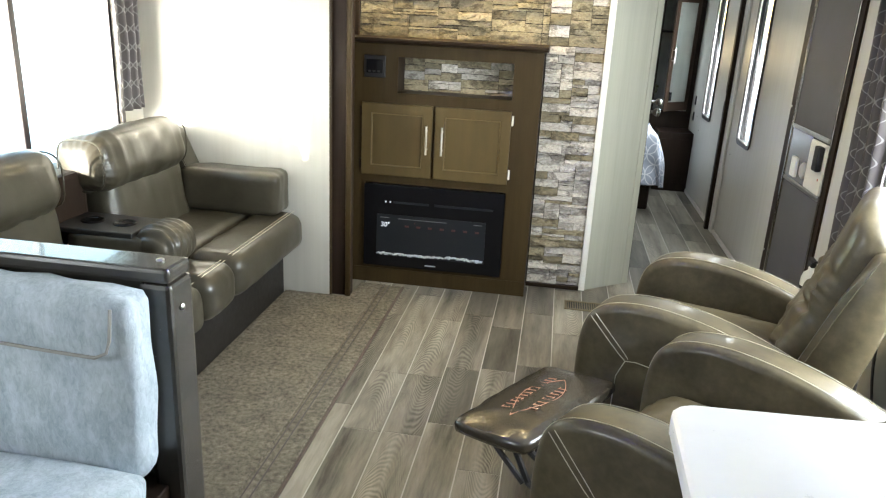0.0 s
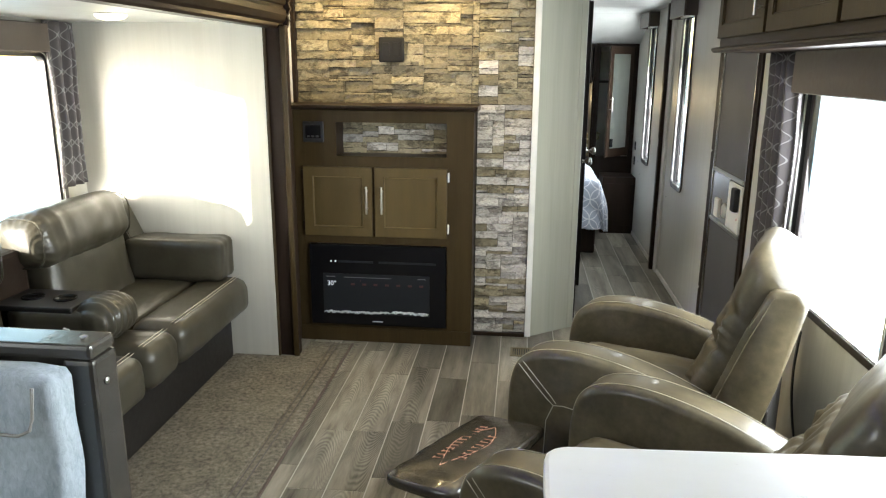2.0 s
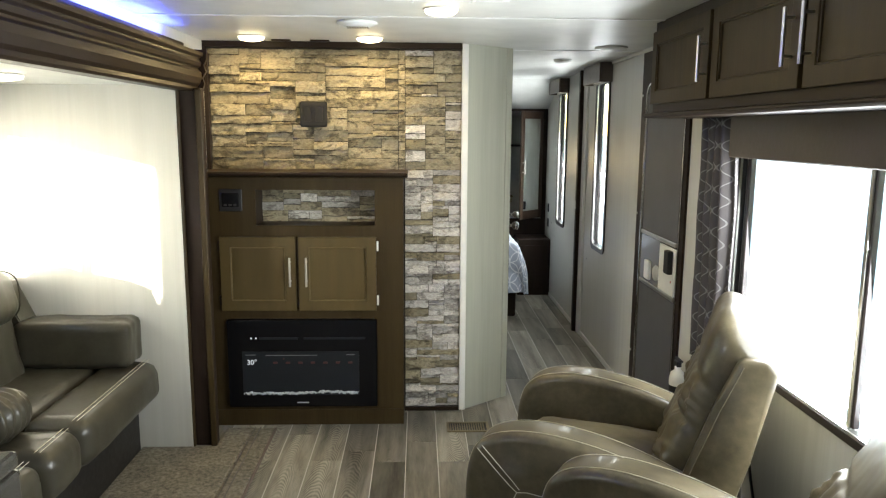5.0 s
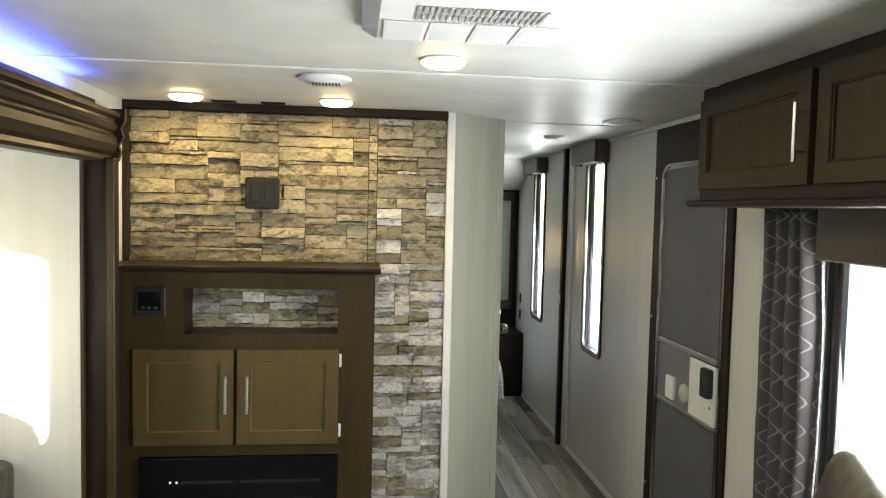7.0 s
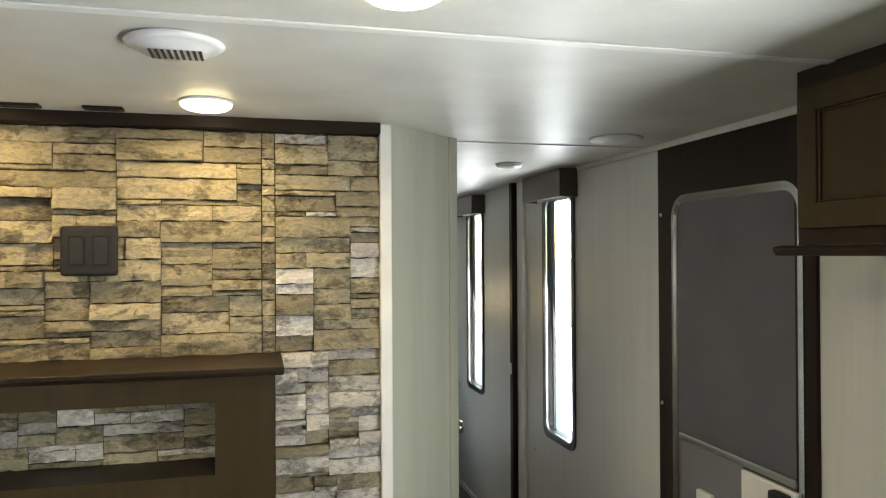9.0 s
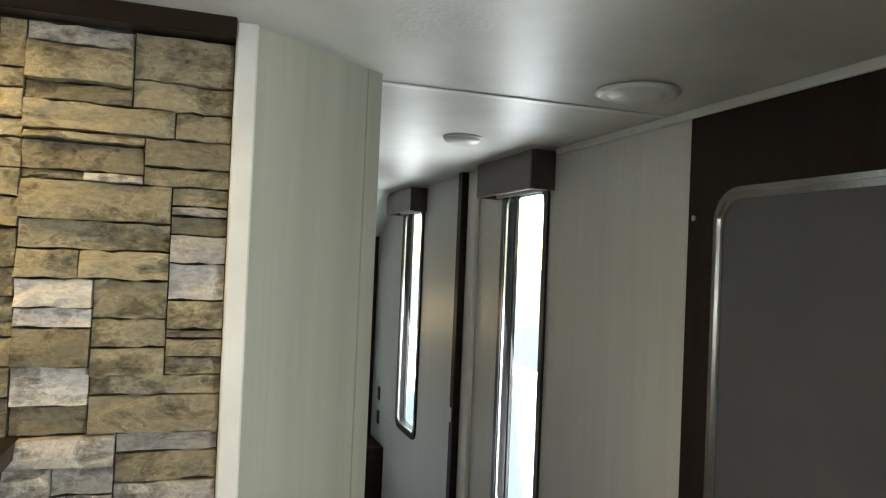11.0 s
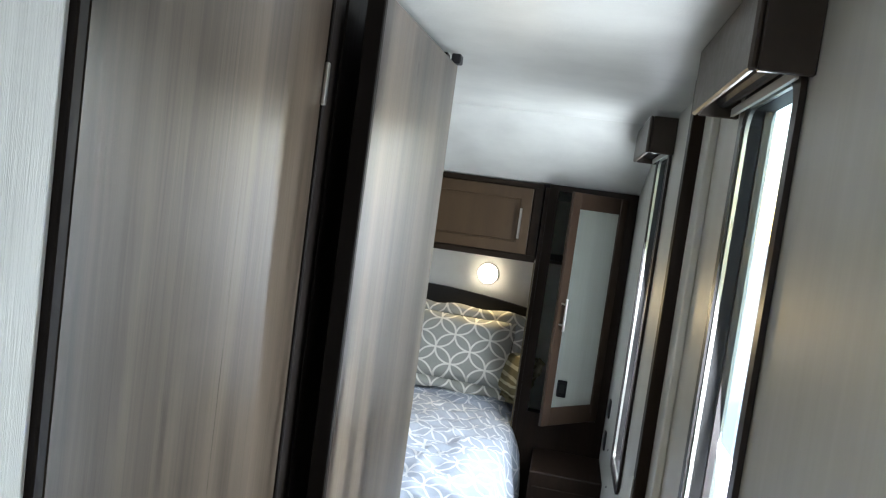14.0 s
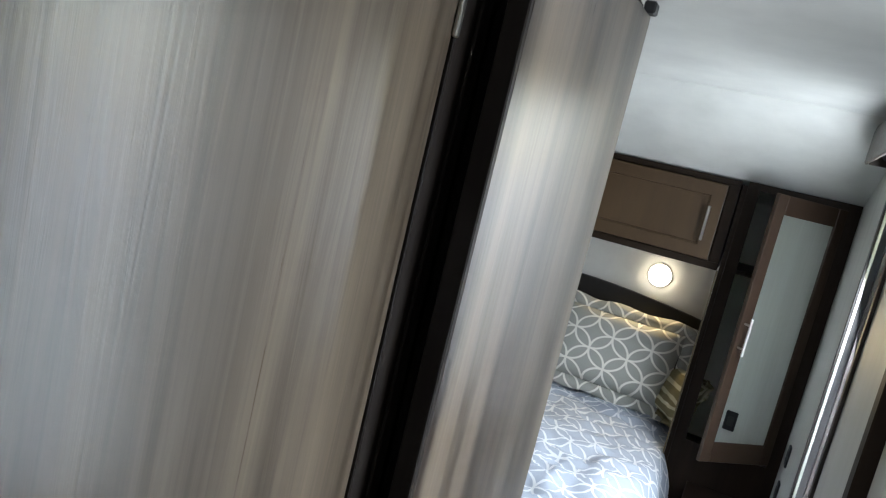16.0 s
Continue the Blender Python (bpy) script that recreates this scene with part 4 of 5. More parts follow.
# ---- ceiling fittings ----
def puck(name, x, y, z, lit, r=0.062, label=""):
    t = thing(name, (x, y, z - 0.03), label, "ceiling light")
    part("rim", lathe([(r * 1.06, -0.001), (r * 1.07, -0.004), (r * 1.02, -0.007), (r * 0.98, -0.006)], (x, y, z)), CEIL_PLASTIC, t, smooth=True)
    part("lens", lathe([(r, -0.0065), (r * 0.97, -0.013), (r * 0.8, -0.020), (r * 0.45, -0.0245), (0.002, -0.0255)], (x, y, z)), LAMP_ON if lit else LAMP_OFF, t, smooth=True)
    return t


for x, y, z in LAMPS:
    puck("ceiling_light", x, y, z, True, label="lit round ceiling puck light")
puck("ceiling_light", 1.14, 4.72, CEIL, False, 0.055, "unlit round ceiling light in the aisle")
vent = thing("round_vent", (-0.03, 3.21, 1.98), "round white ceiling air vent", "air vent")
part("disc", lathe([(0.082, -0.001), (0.086, -0.006), (0.074, -0.014), (0.062, -0.013), (0.056, -0.022), (0.002, -0.023)], (-0.03, 3.175, CEIL)), CEIL_PLASTIC, vent, smooth=True)
part("grille_slats", boxes([(-0.072 + i * 0.0105, -0.067 + i * 0.0105, 3.145, 3.205, CEIL - 0.0245, CEIL - 0.0231) for i in range(9)]), RUBBER, vent, kind="stuff")
vent = thing("round_vent", (1.26, 4.0, 1.98), "round white ceiling vent near the entry door", "air vent")
part("disc", lathe([(0.085, -0.001), (0.088, -0.005), (0.075, -0.012), (0.06, -0.009), (0.055, -0.015), (0.03, -0.018), (0.002, -0.018)], (1.26, 4.0, CEIL)), CEIL_PLASTIC, vent, smooth=True)
for x in (-0.464, -0.270):
    s = thing("ceiling_bracket", (x, 3.82, 1.99), "dark slotted ceiling bracket", "bracket")
    part("plate", box(x - 0.048, x + 0.048, 3.80, 3.835, 1.992, 1.9995, 0.002), DARKWOOD, s)
    part("slot", box(x - 0.035, x + 0.035, 3.812, 3.822, 1.989, 1.9918), BLACK, s)

ac = thing("ceiling_air_conditioner", (0.31, 2.1, 1.96), "white plastic ceiling air conditioner cover with louvred grilles", "air conditioner")
bm = bmesh.new()
o = [(0.085, 1.60), (0.55, 1.60), (0.55, 2.478), (0.085, 2.478)]
i_ = [(0.125, 1.66), (0.50, 1.66), (0.515, 2.438), (0.118, 2.438)]
vt = [bm.verts.new((x, y, CEIL - 0.0005)) for x, y in o]
vm = [bm.verts.new((x, y, CEIL - 0.010)) for x, y in o]
vb = [bm.verts.new((x, y, CEIL - 0.038)) for x, y in i_]
for a, b in ((vt, vm), (vm, vb)):
    for k in range(4):
        bm.faces.new((a[k], a[(k + 1) % 4], b[(k + 1) % 4], b[k]))
bm.faces.new(vb)
part("shroud", bm, CEIL_PLASTIC, ac)
for k in range(4):
    x0 = 0.128 + k * 0.0930
    part("filter_panel", box(x0, x0 + 0.0895, 2.262, 2.415, CEIL - 0.043, CEIL - 0.0385, 0.002), CEIL_PLASTIC, ac)
    part("filter_louvres", boxes([(x0 + 0.008, x0 + 0.082, 2.270 + i * 0.009, 2.274 + i * 0.009, CEIL - 0.0440, CEIL - 0.0431) for i in range(15)]), CEIL_PLASTIC, ac, kind="stuff")
# solid grey bars; the shade inside the louvre openings is put in as colour
part("louvre_shade_bars", boxes([(0.190 + i * 0.0122, 0.196 + i * 0.0122, y, y + 0.045, CEIL - 0.0415, CEIL - 0.0385) for i in range(21) for y in (2.150, 2.203)]), GRILLE, ac, "rows of grey bars painted as shaded louvre openings", kind="stuff")
for x in (0.205, 0.39):
    part("clip", box(x - 0.005, x + 0.005, 2.4155, 2.424, CEIL - 0.046, CEIL - 0.0385), CEIL_PLASTIC, ac)


# ---- aisle: bathroom door and bedroom door ----
bd = thing("door_bath", (0.76, 4.6, 0), "closed grey-brown laminate bathroom door in dark jambs", "door", kind="structure")
part("jamb", box(0.7555, 0.768, 4.280, 4.295, 0, 1.999, 0.002), JAMB, bd, "dark jamb")
part("jamb", box(0.7555, 0.769, 4.877, 4.930, 0, 1.999, 0.002), JAMB, bd, "dark jamb")
part("head", box(0.7555, 0.770, 4.2955, 4.8765, 1.975, 1.999), JAMB, bd)
part("leaf", box(0.7555, 0.765, 4.298, 4.874, 0.02, 1.972, 0.002), LAMINATE, bd, "grey-brown streaked door leaf")
for z in (0.25, 1.0, 1.80):
    part("hinge", box(0.7652, 0.773, 4.870, 4.880, z - 0.035, z + 0.035, 0.002), NICKEL, bd)


def knob(t, x, y, z, way):
    bm = lathe([(0.026, 0), (0.026, 0.004 * way), (0.012, 0.008 * way), (0.009, 0.03 * way), (0.020, 0.038 * way), (0.027, 0.052 * way), (0.024, 0.066 * way), (0.012, 0.072 * way), (0.001, 0.073 * way)], (x, y, z), "X", 20)
    return part("knob", bm, CHROME, t, "polished round door knob", smooth=True)


knob(bd, 0.7655, 4.385, 0.985, 1)
bath_dark = thing("dark_panel", (0.76, 5.2, 0), "dark wood panel between bathroom door and bedroom", "panel")
part("board", box(0.7555, 0.764, 4.931, 5.5365, 0, 1.999), JAMB, bath_dark)
part("batten", box(0.7642, 0.772, 5.505, 5.5365, 0, 1.999, 0.002), DARKWOOD, bath_dark)
part("batten", box(0.7642, 0.772, 4.9315, 4.965, 0, 1.999, 0.002), JAMB, bath_dark)
br = thing("door_bedroom", (0.863, 5.534, 0), "open grey-brown laminate bedroom door standing in the aisle", "door", turn=-2.0, local=True, kind="structure")
part("leaf", box(-0.030, 0, -0.612, -0.003, 0.025, 1.968, 0.002), LAMINATE, br, "grey-brown streaked door leaf")
part("leaf_edge", box(-0.031, 0.001, -0.624, -0.6125, 0.025, 1.968, 0.002), JAMB, br, "dark edge banding")
knob(br, 0.001, -0.572, 0.985, 1)
knob(br, -0.031, -0.572, 0.985, -0.55)
part("top_bracket", box(-0.012, 0.012, -0.035, -0.004, 1.9685, 1.992, 0.003), BLACK, br, "black hinge bracket")

# ---- wall outlets by the bed ----
for z in (0.825, 0.683):
    o = thing("wall_outlet", (EAST, 6.93, z - 0.04), "small black outlet on the white wall beside the bed", "outlet")
    part("plate", box(EAST - 0.008, EAST - 0.0005, 6.905, 6.95, z - 0.04, z + 0.04, 0.003), BLACK, o)
    part("socket", box(EAST - 0.010, EAST - 0.0082, 6.915, 6.94, z - 0.02, z + 0.02, 0.001), RUBBER, o)

# ---- bedroom furniture ----
wd = thing("wardrobe", (1.27, 7.38, 0), "dark wood wardrobe with a mirrored door ajar beside the bed", "wardrobe")
part("base", box(1.175, EAST - 0.0005, 6.78, 7.105, 0, 0.54, 0.004), DARKWOOD, wd)
part("drawer_front", box(1.195, 1.46, 6.774, 6.7795, 0.08, 0.48, 0.002), DARKWOOD, wd)
part("side_panel", box(1.062, 1.080, 7.107, NORTH - 0.001, 0, 1.745), DARKWOOD, wd)
part("face_frame", wall_with_holes(1, 7.106, 7.126, 1.0805, EAST - 0.001, 0.0, 1.762, [(1.125, 1.435, 0.70, 1.735)]), DARKWOOD, wd)
part("shelf", box(1.081, EAST - 0.001, 7.127, NORTH - 0.001, 1.40, 1.415), DARKWOOD, wd)
part("floor_board", box(1.081, EAST - 0.001, 7.127, NORTH - 0.001, 0.55, 0.565), DARKWOOD, wd)
part("corner_strip", box(1.055, 1.0615, 7.095, 7.110, 0.55, 1.395, 0.001), BRASS, wd, "thin bronze edge strip")
leaf = part("door", boxes([(-0.345, -0.298, -0.009, 0.009, 0.715, 1.735), (-0.047, 0, -0.009, 0.009, 0.715, 1.735), (-0.298, -0.047, -0.0085, 0.0085, 0.715, 0.795), (-0.298, -0.047, -0.0085, 0.0085, 1.665, 1.735)], 0.002), WARDWOOD, None, "brown framed door standing ajar")
leaf.parent = wd
leaf.matrix_local = Matrix.Translation(-ORG[wd]) @ pose(1.432, 7.100, 0, 0, 0, 45) @ Matrix.Translation(ORG[leaf])
mir = part("mirror", box(-0.298, -0.047, -0.004, 0.004, 0.795, 1.665), MIRROR, leaf, "mirror glass")
hd = tube([(-0.325, -0.037, 1.14), (-0.325, -0.037, 1.28)], 0.0055, 10)
for z in (1.165, 1.255):
    add_tube(hd, [(-0.325, -0.009, z), (-0.325, -0.037, z)], 0.004, 8)
part("handle", hd, NICKEL, leaf, "brushed metal bar handle")

bc = thing("bed_overhead_cabinet", (0.45, 7.4, 1.385), "dark wood overhead cabinet above the bed", "cabinet")
part("body", box(-0.35, 1.0545, 7.146, NORTH - 0.001, 1.40, 1.748), DARKWOOD_H, bc)
part("face_frame", boxes([(-0.35, 1.0545, 7.126, 7.1455, 1.392, 1.42), (-0.35, 1.0545, 7.126, 7.1455, 1.735, 1.757), (1.015, 1.0545, 7.126, 7.1455, 1.4205, 1.7345), (0.335, 0.375, 7.126, 7.1455, 1.4205, 1.7345), (-0.35, -0.31, 7.126, 7.1455, 1.4205, 1.7345)], 0.001), DARKWOOD_H, bc)
for u0, u1, hx in ((0.380, 1.010, 0.965), (-0.305, 0.330, -0.26)):
    d = shaker(bc, 7.1255 - 0.018, 1, u0, u1, 1.425, 1.730, -1, BEDWOOD, inner=BEDWOOD)
    pull(bc, d, (hx, 7.1075, 1.565), 1, -1, 0.14)

lampb = thing("bed_wall_light", (0.797, 7.64, 1.22), "lit round wall light above the pillow", "wall light")
part("rim", lathe([(0.057, 7.659), (0.059, 7.652), (0.054, 7.648), (0.052, 7.650)], (0.797, 0, 1.257), "Y"), CEIL_PLASTIC, lampb, smooth=True)
part("lens", lathe([(0.052, 7.6495), (0.050, 7.630), (0.036, 7.620), (0.002, 7.615)], (0.797, 0, 1.257), "Y"), LAMP_BED, lampb, smooth=True)
hbz = lambda x: 1.105 + 0.06 * (1 - ((x - 0.36) / 0.70) ** 2)
hb = thing("headboard", (0.36, 7.62, 0), "dark arched headboard against the wall", "headboard")
pts = [(-0.38, 0.0), (1.045, 0.0)] + [(1.045 - 1.425 * k / 16, hbz(1.045 - 1.425 * k / 16)) for k in range(17)]
part("board", add_prism(bmesh.new(), pts, 1, 7.605, 7.635), DARK_LEATHER, hb)
bed = thing("bed", (0.35, 6.75, 0), "queen bed with a rumpled grey ring-print duvet", "bed")
part("base", box(-0.37, 1.05, 5.98, 7.58, 0, 0.32, 0.01), DARKWOOD, bed)
part("mattress", cushion(-0.39, 1.07, 5.95, 7.59, 0.325, 0.60, 0.05, 0.005, 8), WHITE_TRIM, bed, smooth=True)
bm = bmesh.new()
NU, NV = 130, 130
X0, X1, Y0, Y1 = -0.36, 1.04, 5.99, 7.50
DROP = 0.40
uvl = bm.loops.layers.uv.new("UVMap")
grid, flat = [], {}
for j in range(NV + 1):
    row = []
    for i in range(NU + 1):
        s = (i / NU) * (X1 - X0 + 2 * DROP) - DROP
        q = (j / NV) * (Y1 - Y0 + DROP) - DROP
        ox = max(0, -s, s - (X1 - X0))
        oy = max(0, -q)
        sx = 1 if s > 0 else -1
        x = X0 + min(max(s, 0), X1 - X0) + sx * 0.085 * (1 - math.exp(-ox * 10))
        y = Y0 + max(q, 0) - 0.085 * (1 - math.exp(-oy * 10))
        drop = max(ox, oy) if (ox == 0 or oy == 0) else math.hypot(ox, oy)
        edge = min(min(s, X1 - X0 - s) if ox == 0 else 0, q if oy == 0 else 0)
        z = 0.665 - drop * (0.55 + 0.45 * min(1, drop * 8)) - 0.03 * math.exp(-max(edge, 0) * 18)
        p = Vector((s * 3.2, q * 3.2, 0))
        wr = 0.022 * noise.noise(p * 1.0) + 0.030 * (0.5 - abs(noise.noise(p * 2.2 + Vector((4, 0, 0))))) + 0.020 * (0.5 - abs(noise.noise(p * 5.5 + Vector((1, 7, 0))))) + 0.007 * (0.5 - abs(noise.noise(p * 11 + Vector((3, 2, 0))))) - 0.025
        z += wr * (1.0 if drop == 0 else 0.5)
        if drop > 0.02:
            f = 0.022 * math.sin(s * 21 + q * 17 + 3 * noise.noise(p)) * min(1, drop * 4)
            x += f * (1 if ox >= oy else 0) * sx
            y -= f * (1 if oy > ox else 0)
        v = bm.verts.new((x, y, max(z, 0.22)))
        flat[v] = (s, q)
        row.append(v)
    grid.append(row)
for a, b in zip(grid, grid[1:]):
    for i in range(NU):
        f = bm.faces.new((a[i], a[i + 1], b[i + 1], b[i]))
        for lp in f.loops:
            lp[uvl].uv = flat[lp.vert]
dv = part("duvet", bm, BEDCLOTH, bed, "rumpled pale grey duvet with white rings", smooth=True)
mod = dv.modifiers.new("thick", "SOLIDIFY")
mod.thickness = 0.012


def pillow(name, m, w, h, t, material, label, flange=0.045, seed=0):
    th = thing(name, (0, 0, 0), label, "pillow", local=True)
    bm = bmesh.new()
    n = 22
    front, back = [], []
    for sgn, store in ((1, front), (-1, back)):
        for j in range(n + 1):
            row = []
            for i in range(n + 1):
                u, v = 2 * i / n - 1, 2 * j / n - 1
                k = max(0.0, (1 - u ** 4) * (1 - v ** 4)) ** 0.55
                pin = 1 - 0.05 * (1 - v * v) * abs(u) - 0.0
                x, z = u * w / 2 * pin, v * h / 2 * (1 - 0.06 * (1 - u * u) * abs(v))
                y = -sgn * t / 2 * k + 0.006 * noise.noise(Vector((u * 4 + seed, v * 4, sgn)))
                row.append(bm.verts.new((x, y, z + h / 2)))
            store.append(row)
    for st in (front, back):
        for a, b in zip(st, st[1:]):
            for i in range(n):
                bm.faces.new((a[i], a[i + 1], b[i + 1], b[i]))
    part("cushion", bm, material, th, smooth=True)
    fl = bmesh.new()
    rim = []
    N = 80
    for k in range(N):
        a = k / N * 4
        s, r = int(a), a - int(a)
        u, v = [(-1 + 2 * r, -1), (1, -1 + 2 * r), (1 - 2 * r, 1), (-1, 1 - 2 * r)][s]
        pi = Vector((u * w / 2 * 0.97, 0, v * h / 2 * 0.95))
        po = Vector((u * (w / 2 + flange), 0.010 * math.sin(k * 1.3) + 0.008 * math.sin(k * 0.7 + 1), v * (h / 2 + flange) + 0.006 * math.sin(k * 0.9)))
        rim.append((fl.verts.new(pi + Vector((0, 0, h / 2))), fl.verts.new(po + Vector((0, 0, h / 2)))))
    for k in range(N):
        a, b = rim[k], rim[(k + 1) % N]
        fl.faces.new((a[0], a[1], b[1], b[0]))
    f = part("flange", fl, material, th, smooth=True)
    f.modifiers.new("thick", "SOLIDIFY").thickness = 0.006
    th.matrix_world = m
    return th


pillow("bed_pillow", pose(0.70, 7.40, 0.70, -20, 0, -3), 0.60, 0.36, 0.17, SHAM, "grey ring-print pillow sham leaning on the headboard")
pillow("bed_pillow", pose(1.0, 7.33, 0.70, -25, 0, -62), 0.30, 0.22, 0.10, GOLD_CLOTH, "small gold printed pillow beside the sham", 0.02, 5)

# ---- sofa ----
sofa = thing("sofa", (-1.45, 2.45, 0), "grey-brown leather reclining sofa with a centre console against the slide-out wall", "sofa")
part("base_panel", box(-1.80, -1.125, 1.50, 3.41, 0.0, 0.335, 0.006), DARK_LEATHER, sofa, "dark vinyl base panel")
part("back_frame", box(-1.86, -1.74, 1.50, 3.41, 0.0, 0.80, 0.02, 2), DARK_LEATHER, sofa)
part("bolt", lathe([(0.005, 0), (0.006, 0.003), (0.002, 0.005)], (-1.1245, 3.36, 0.29), "X", 8), NICKEL, sofa)
for i, (y0, y1) in enumerate(((2.615, 3.415), (2.345, 2.605), (1.52, 2.335))):
    part("seat_cushion", cushion(-1.62, -1.262, y0, y1, 0.30, 0.470, 0.03, 0.006, 12, 0.005, i), SOFA_LEATHER, sofa, "leather seat cushion", True)
    part("seat_front", cushion(-1.268, -1.005, y0 + 0.002, y1 - 0.002, 0.275, 0.468, 0.065, 0.004, 14, 0.005, i + 5), SOFA_LEATHER, sofa, "rolled leather seat front", True)
    part("seam", boxes([(x, x + 0.002, y0 + 0.03, y1 - 0.03, 0.4715, 0.4732) for x in (-1.070, -1.052)]), STITCH, sofa)
for i, (y0, y1) in enumerate(((2.635, 3.245), (1.52, 2.315))):
    b = cushion(-0.10, 0.10, y0, y1, -0.19, 0.17, 0.05, 0.012, 14, 0.010, i)
    bmesh.ops.transform(b, matrix=pose(-1.66, 0, 0.60, 0, -10, 0), verts=b.verts)
    part("back_cushion", b, SOFA_LEATHER, sofa, "leather back cushion", True)
    b = cushion(-0.115, 0.115, y0 - 0.075, y1 + 0.012, -0.110, 0.132, 0.080, 0.006, 26, 0.007, i + 9)
    for v in b.verts:
        rim = math.hypot(v.co.x, v.co.z)
        end = max(0.0, 1 - (v.co.y - (y0 - 0.075)) / 0.075)
        v.co += Vector((v.co.x, 0, v.co.z)) * (0.030 * end * math.sin(math.atan2(v.co.z, v.co.x) * 22) * min(1, rim / 0.05))
    bmesh.ops.transform(b, matrix=pose(-1.655, 0, 0.805, 0, -14, 0), verts=b.verts)
    part("headrest", b, SOFA_LEATHER, sofa, "padded leather headrest roll", True)
    for yy in (y0 - 0.065, y1 + 0.002):
        c = [(-1.655 + 0.103 * math.copysign(abs(math.cos(a)) ** 0.6, math.cos(a)), yy, 0.818 + 0.107 * math.copysign(abs(math.sin(a)) ** 0.6, math.sin(a))) for a in [2 * math.pi * k / 24 for k in range(24)]]
        part("piping", tube(c, 0.0035, 6, True), SOFA_LEATHER, sofa)
# wedge of the back beside the far arm
part("back_wing", prism([(-1.74, 0.47), (-1.50, 0.47), (-1.56, 0.66), (-1.64, 0.86), (-1.74, 0.88)], 1, 3.262, 3.40, 0.02), SOFA_LEATHER, sofa)
part("armrest", cushion(-1.60, -1.085, 3.230, 3.415, 0.472, 0.688, 0.035, 0.004, 14, 0.006, 3), SOFA_LEATHER, sofa, "padded leather armrest", True)
part("armrest", cushion(-1.60, -1.085, 1.505, 1.64, 0.470, 0.690, 0.065, 0.010, 10, 0.014, 4), SOFA_LEATHER, sofa, "padded leather armrest", True)
con = part("console", cushion(-1.60, -1.24, 2.352, 2.598, 0.465, 0.605, 0.02, 0.004, 6), SOFA_LEATHER, sofa, "fold-down leather console", True)
part("tray", box(-1.66, -1.325, 2.360, 2.590, 0.600, 0.622, 0.006, 2), BLACK, con, "black cup holder tray")
roll = cushion(-1.34, -1.16, 2.348, 2.602, 0.475, 0.640, 0.078, 0.006, 26, 0.008, 8)
for v in roll.verts:
    away = Vector((v.co.x + 1.25, 0, v.co.z - 0.555))
    v.co += away.normalized() * (0.0045 * math.sin(v.co.y * 190 + 2.5 * noise.noise(v.co * 14)) * min(1, away.length * 12))
part("console_roll", roll, SOFA_LEATHER, con, "gathered leather front roll", True)
for x in (-1.56, -1.42):
    part("cup_holder", lathe([(0.036, 0.6225), (0.044, 0.6225), (0.046, 0.626), (0.042, 0.629), (0.037, 0.627), (0.035, 0.6245), (0.002, 0.6245)], (x, 2.475, 0)), BLACK_GLOSS, con, "round black cup holder", True)
part("console_back", box(-1.80, -1.661, 2.345, 2.605, 0.30, 0.80, 0.02, 2), DARKWOOD, sofa, "dark backing behind the console")
part("latch_loop", tube([(-1.36, 2.349, 0.53), (-1.35, 2.343, 0.545), (-1.335, 2.343, 0.54), (-1.325, 2.349, 0.515)], 0.005, 6), CEIL_PLASTIC, con)

# ---- dinette bench ----
be = thing("dinette_bench", (-1.2, 1.1, 0), "dinette bench with a denim-grey cushioned back and dark end post", "bench")
part("back_board", box(-1.86, -0.668, 1.372, 1.445, 0.0, 0.868, 0.004), BENCH_VINYL, be)
part("rail", box(-1.86, -0.592, 1.345, 1.450, 0.8685, 0.905, 0.010, 2), BENCH_VINYL, be, "padded dark top rail")
part("end_post", box(-0.667, -0.588, 1.343, 1.448, 0.0, 0.868, 0.012, 2), BENCH_VINYL, be, "dark padded end post")
part("back_cushion", cushion(-1.85, -0.632, 1.225, 1.342, 0.40, 0.872, 0.035, 0.012, 14, 0.012, 2), FABRIC, be, "denim-grey upholstered back", True)
part("welt", tube([(-1.84, 1.212, 0.775), (-1.30, 1.209, 0.765), (-0.80, 1.210, 0.742), (-0.700, 1.212, 0.738), (-0.672, 1.213, 0.752), (-0.664, 1.216, 0.78), (-0.662, 1.226, 0.85)], 0.004, 6), FABRIC_WELT, be)
part("seat", cushion(-1.85, -0.60, 0.78, 1.224, 0.33, 0.47, 0.04, 0.012, 12, 0.015, 6), FABRIC, be, "denim-grey seat cushion", True)
part("base", box(-1.86, -0.63, 0.82, 1.371, 0.0, 0.329, 0.003), DARKWOOD, be)
for p in ((-0.640, 1.40, 0.9055),):
    part("bolt", lathe([(0.009, 0), (0.010, 0.003), (0.004, 0.006)], p, "Z", 10), NICKEL, be)
part("bolt", lathe([(0.008, 0), (0.009, 0.003), (0.004, 0.006)], (-0.5875, 1.39, 0.80), "X", 10), NICKEL, be)


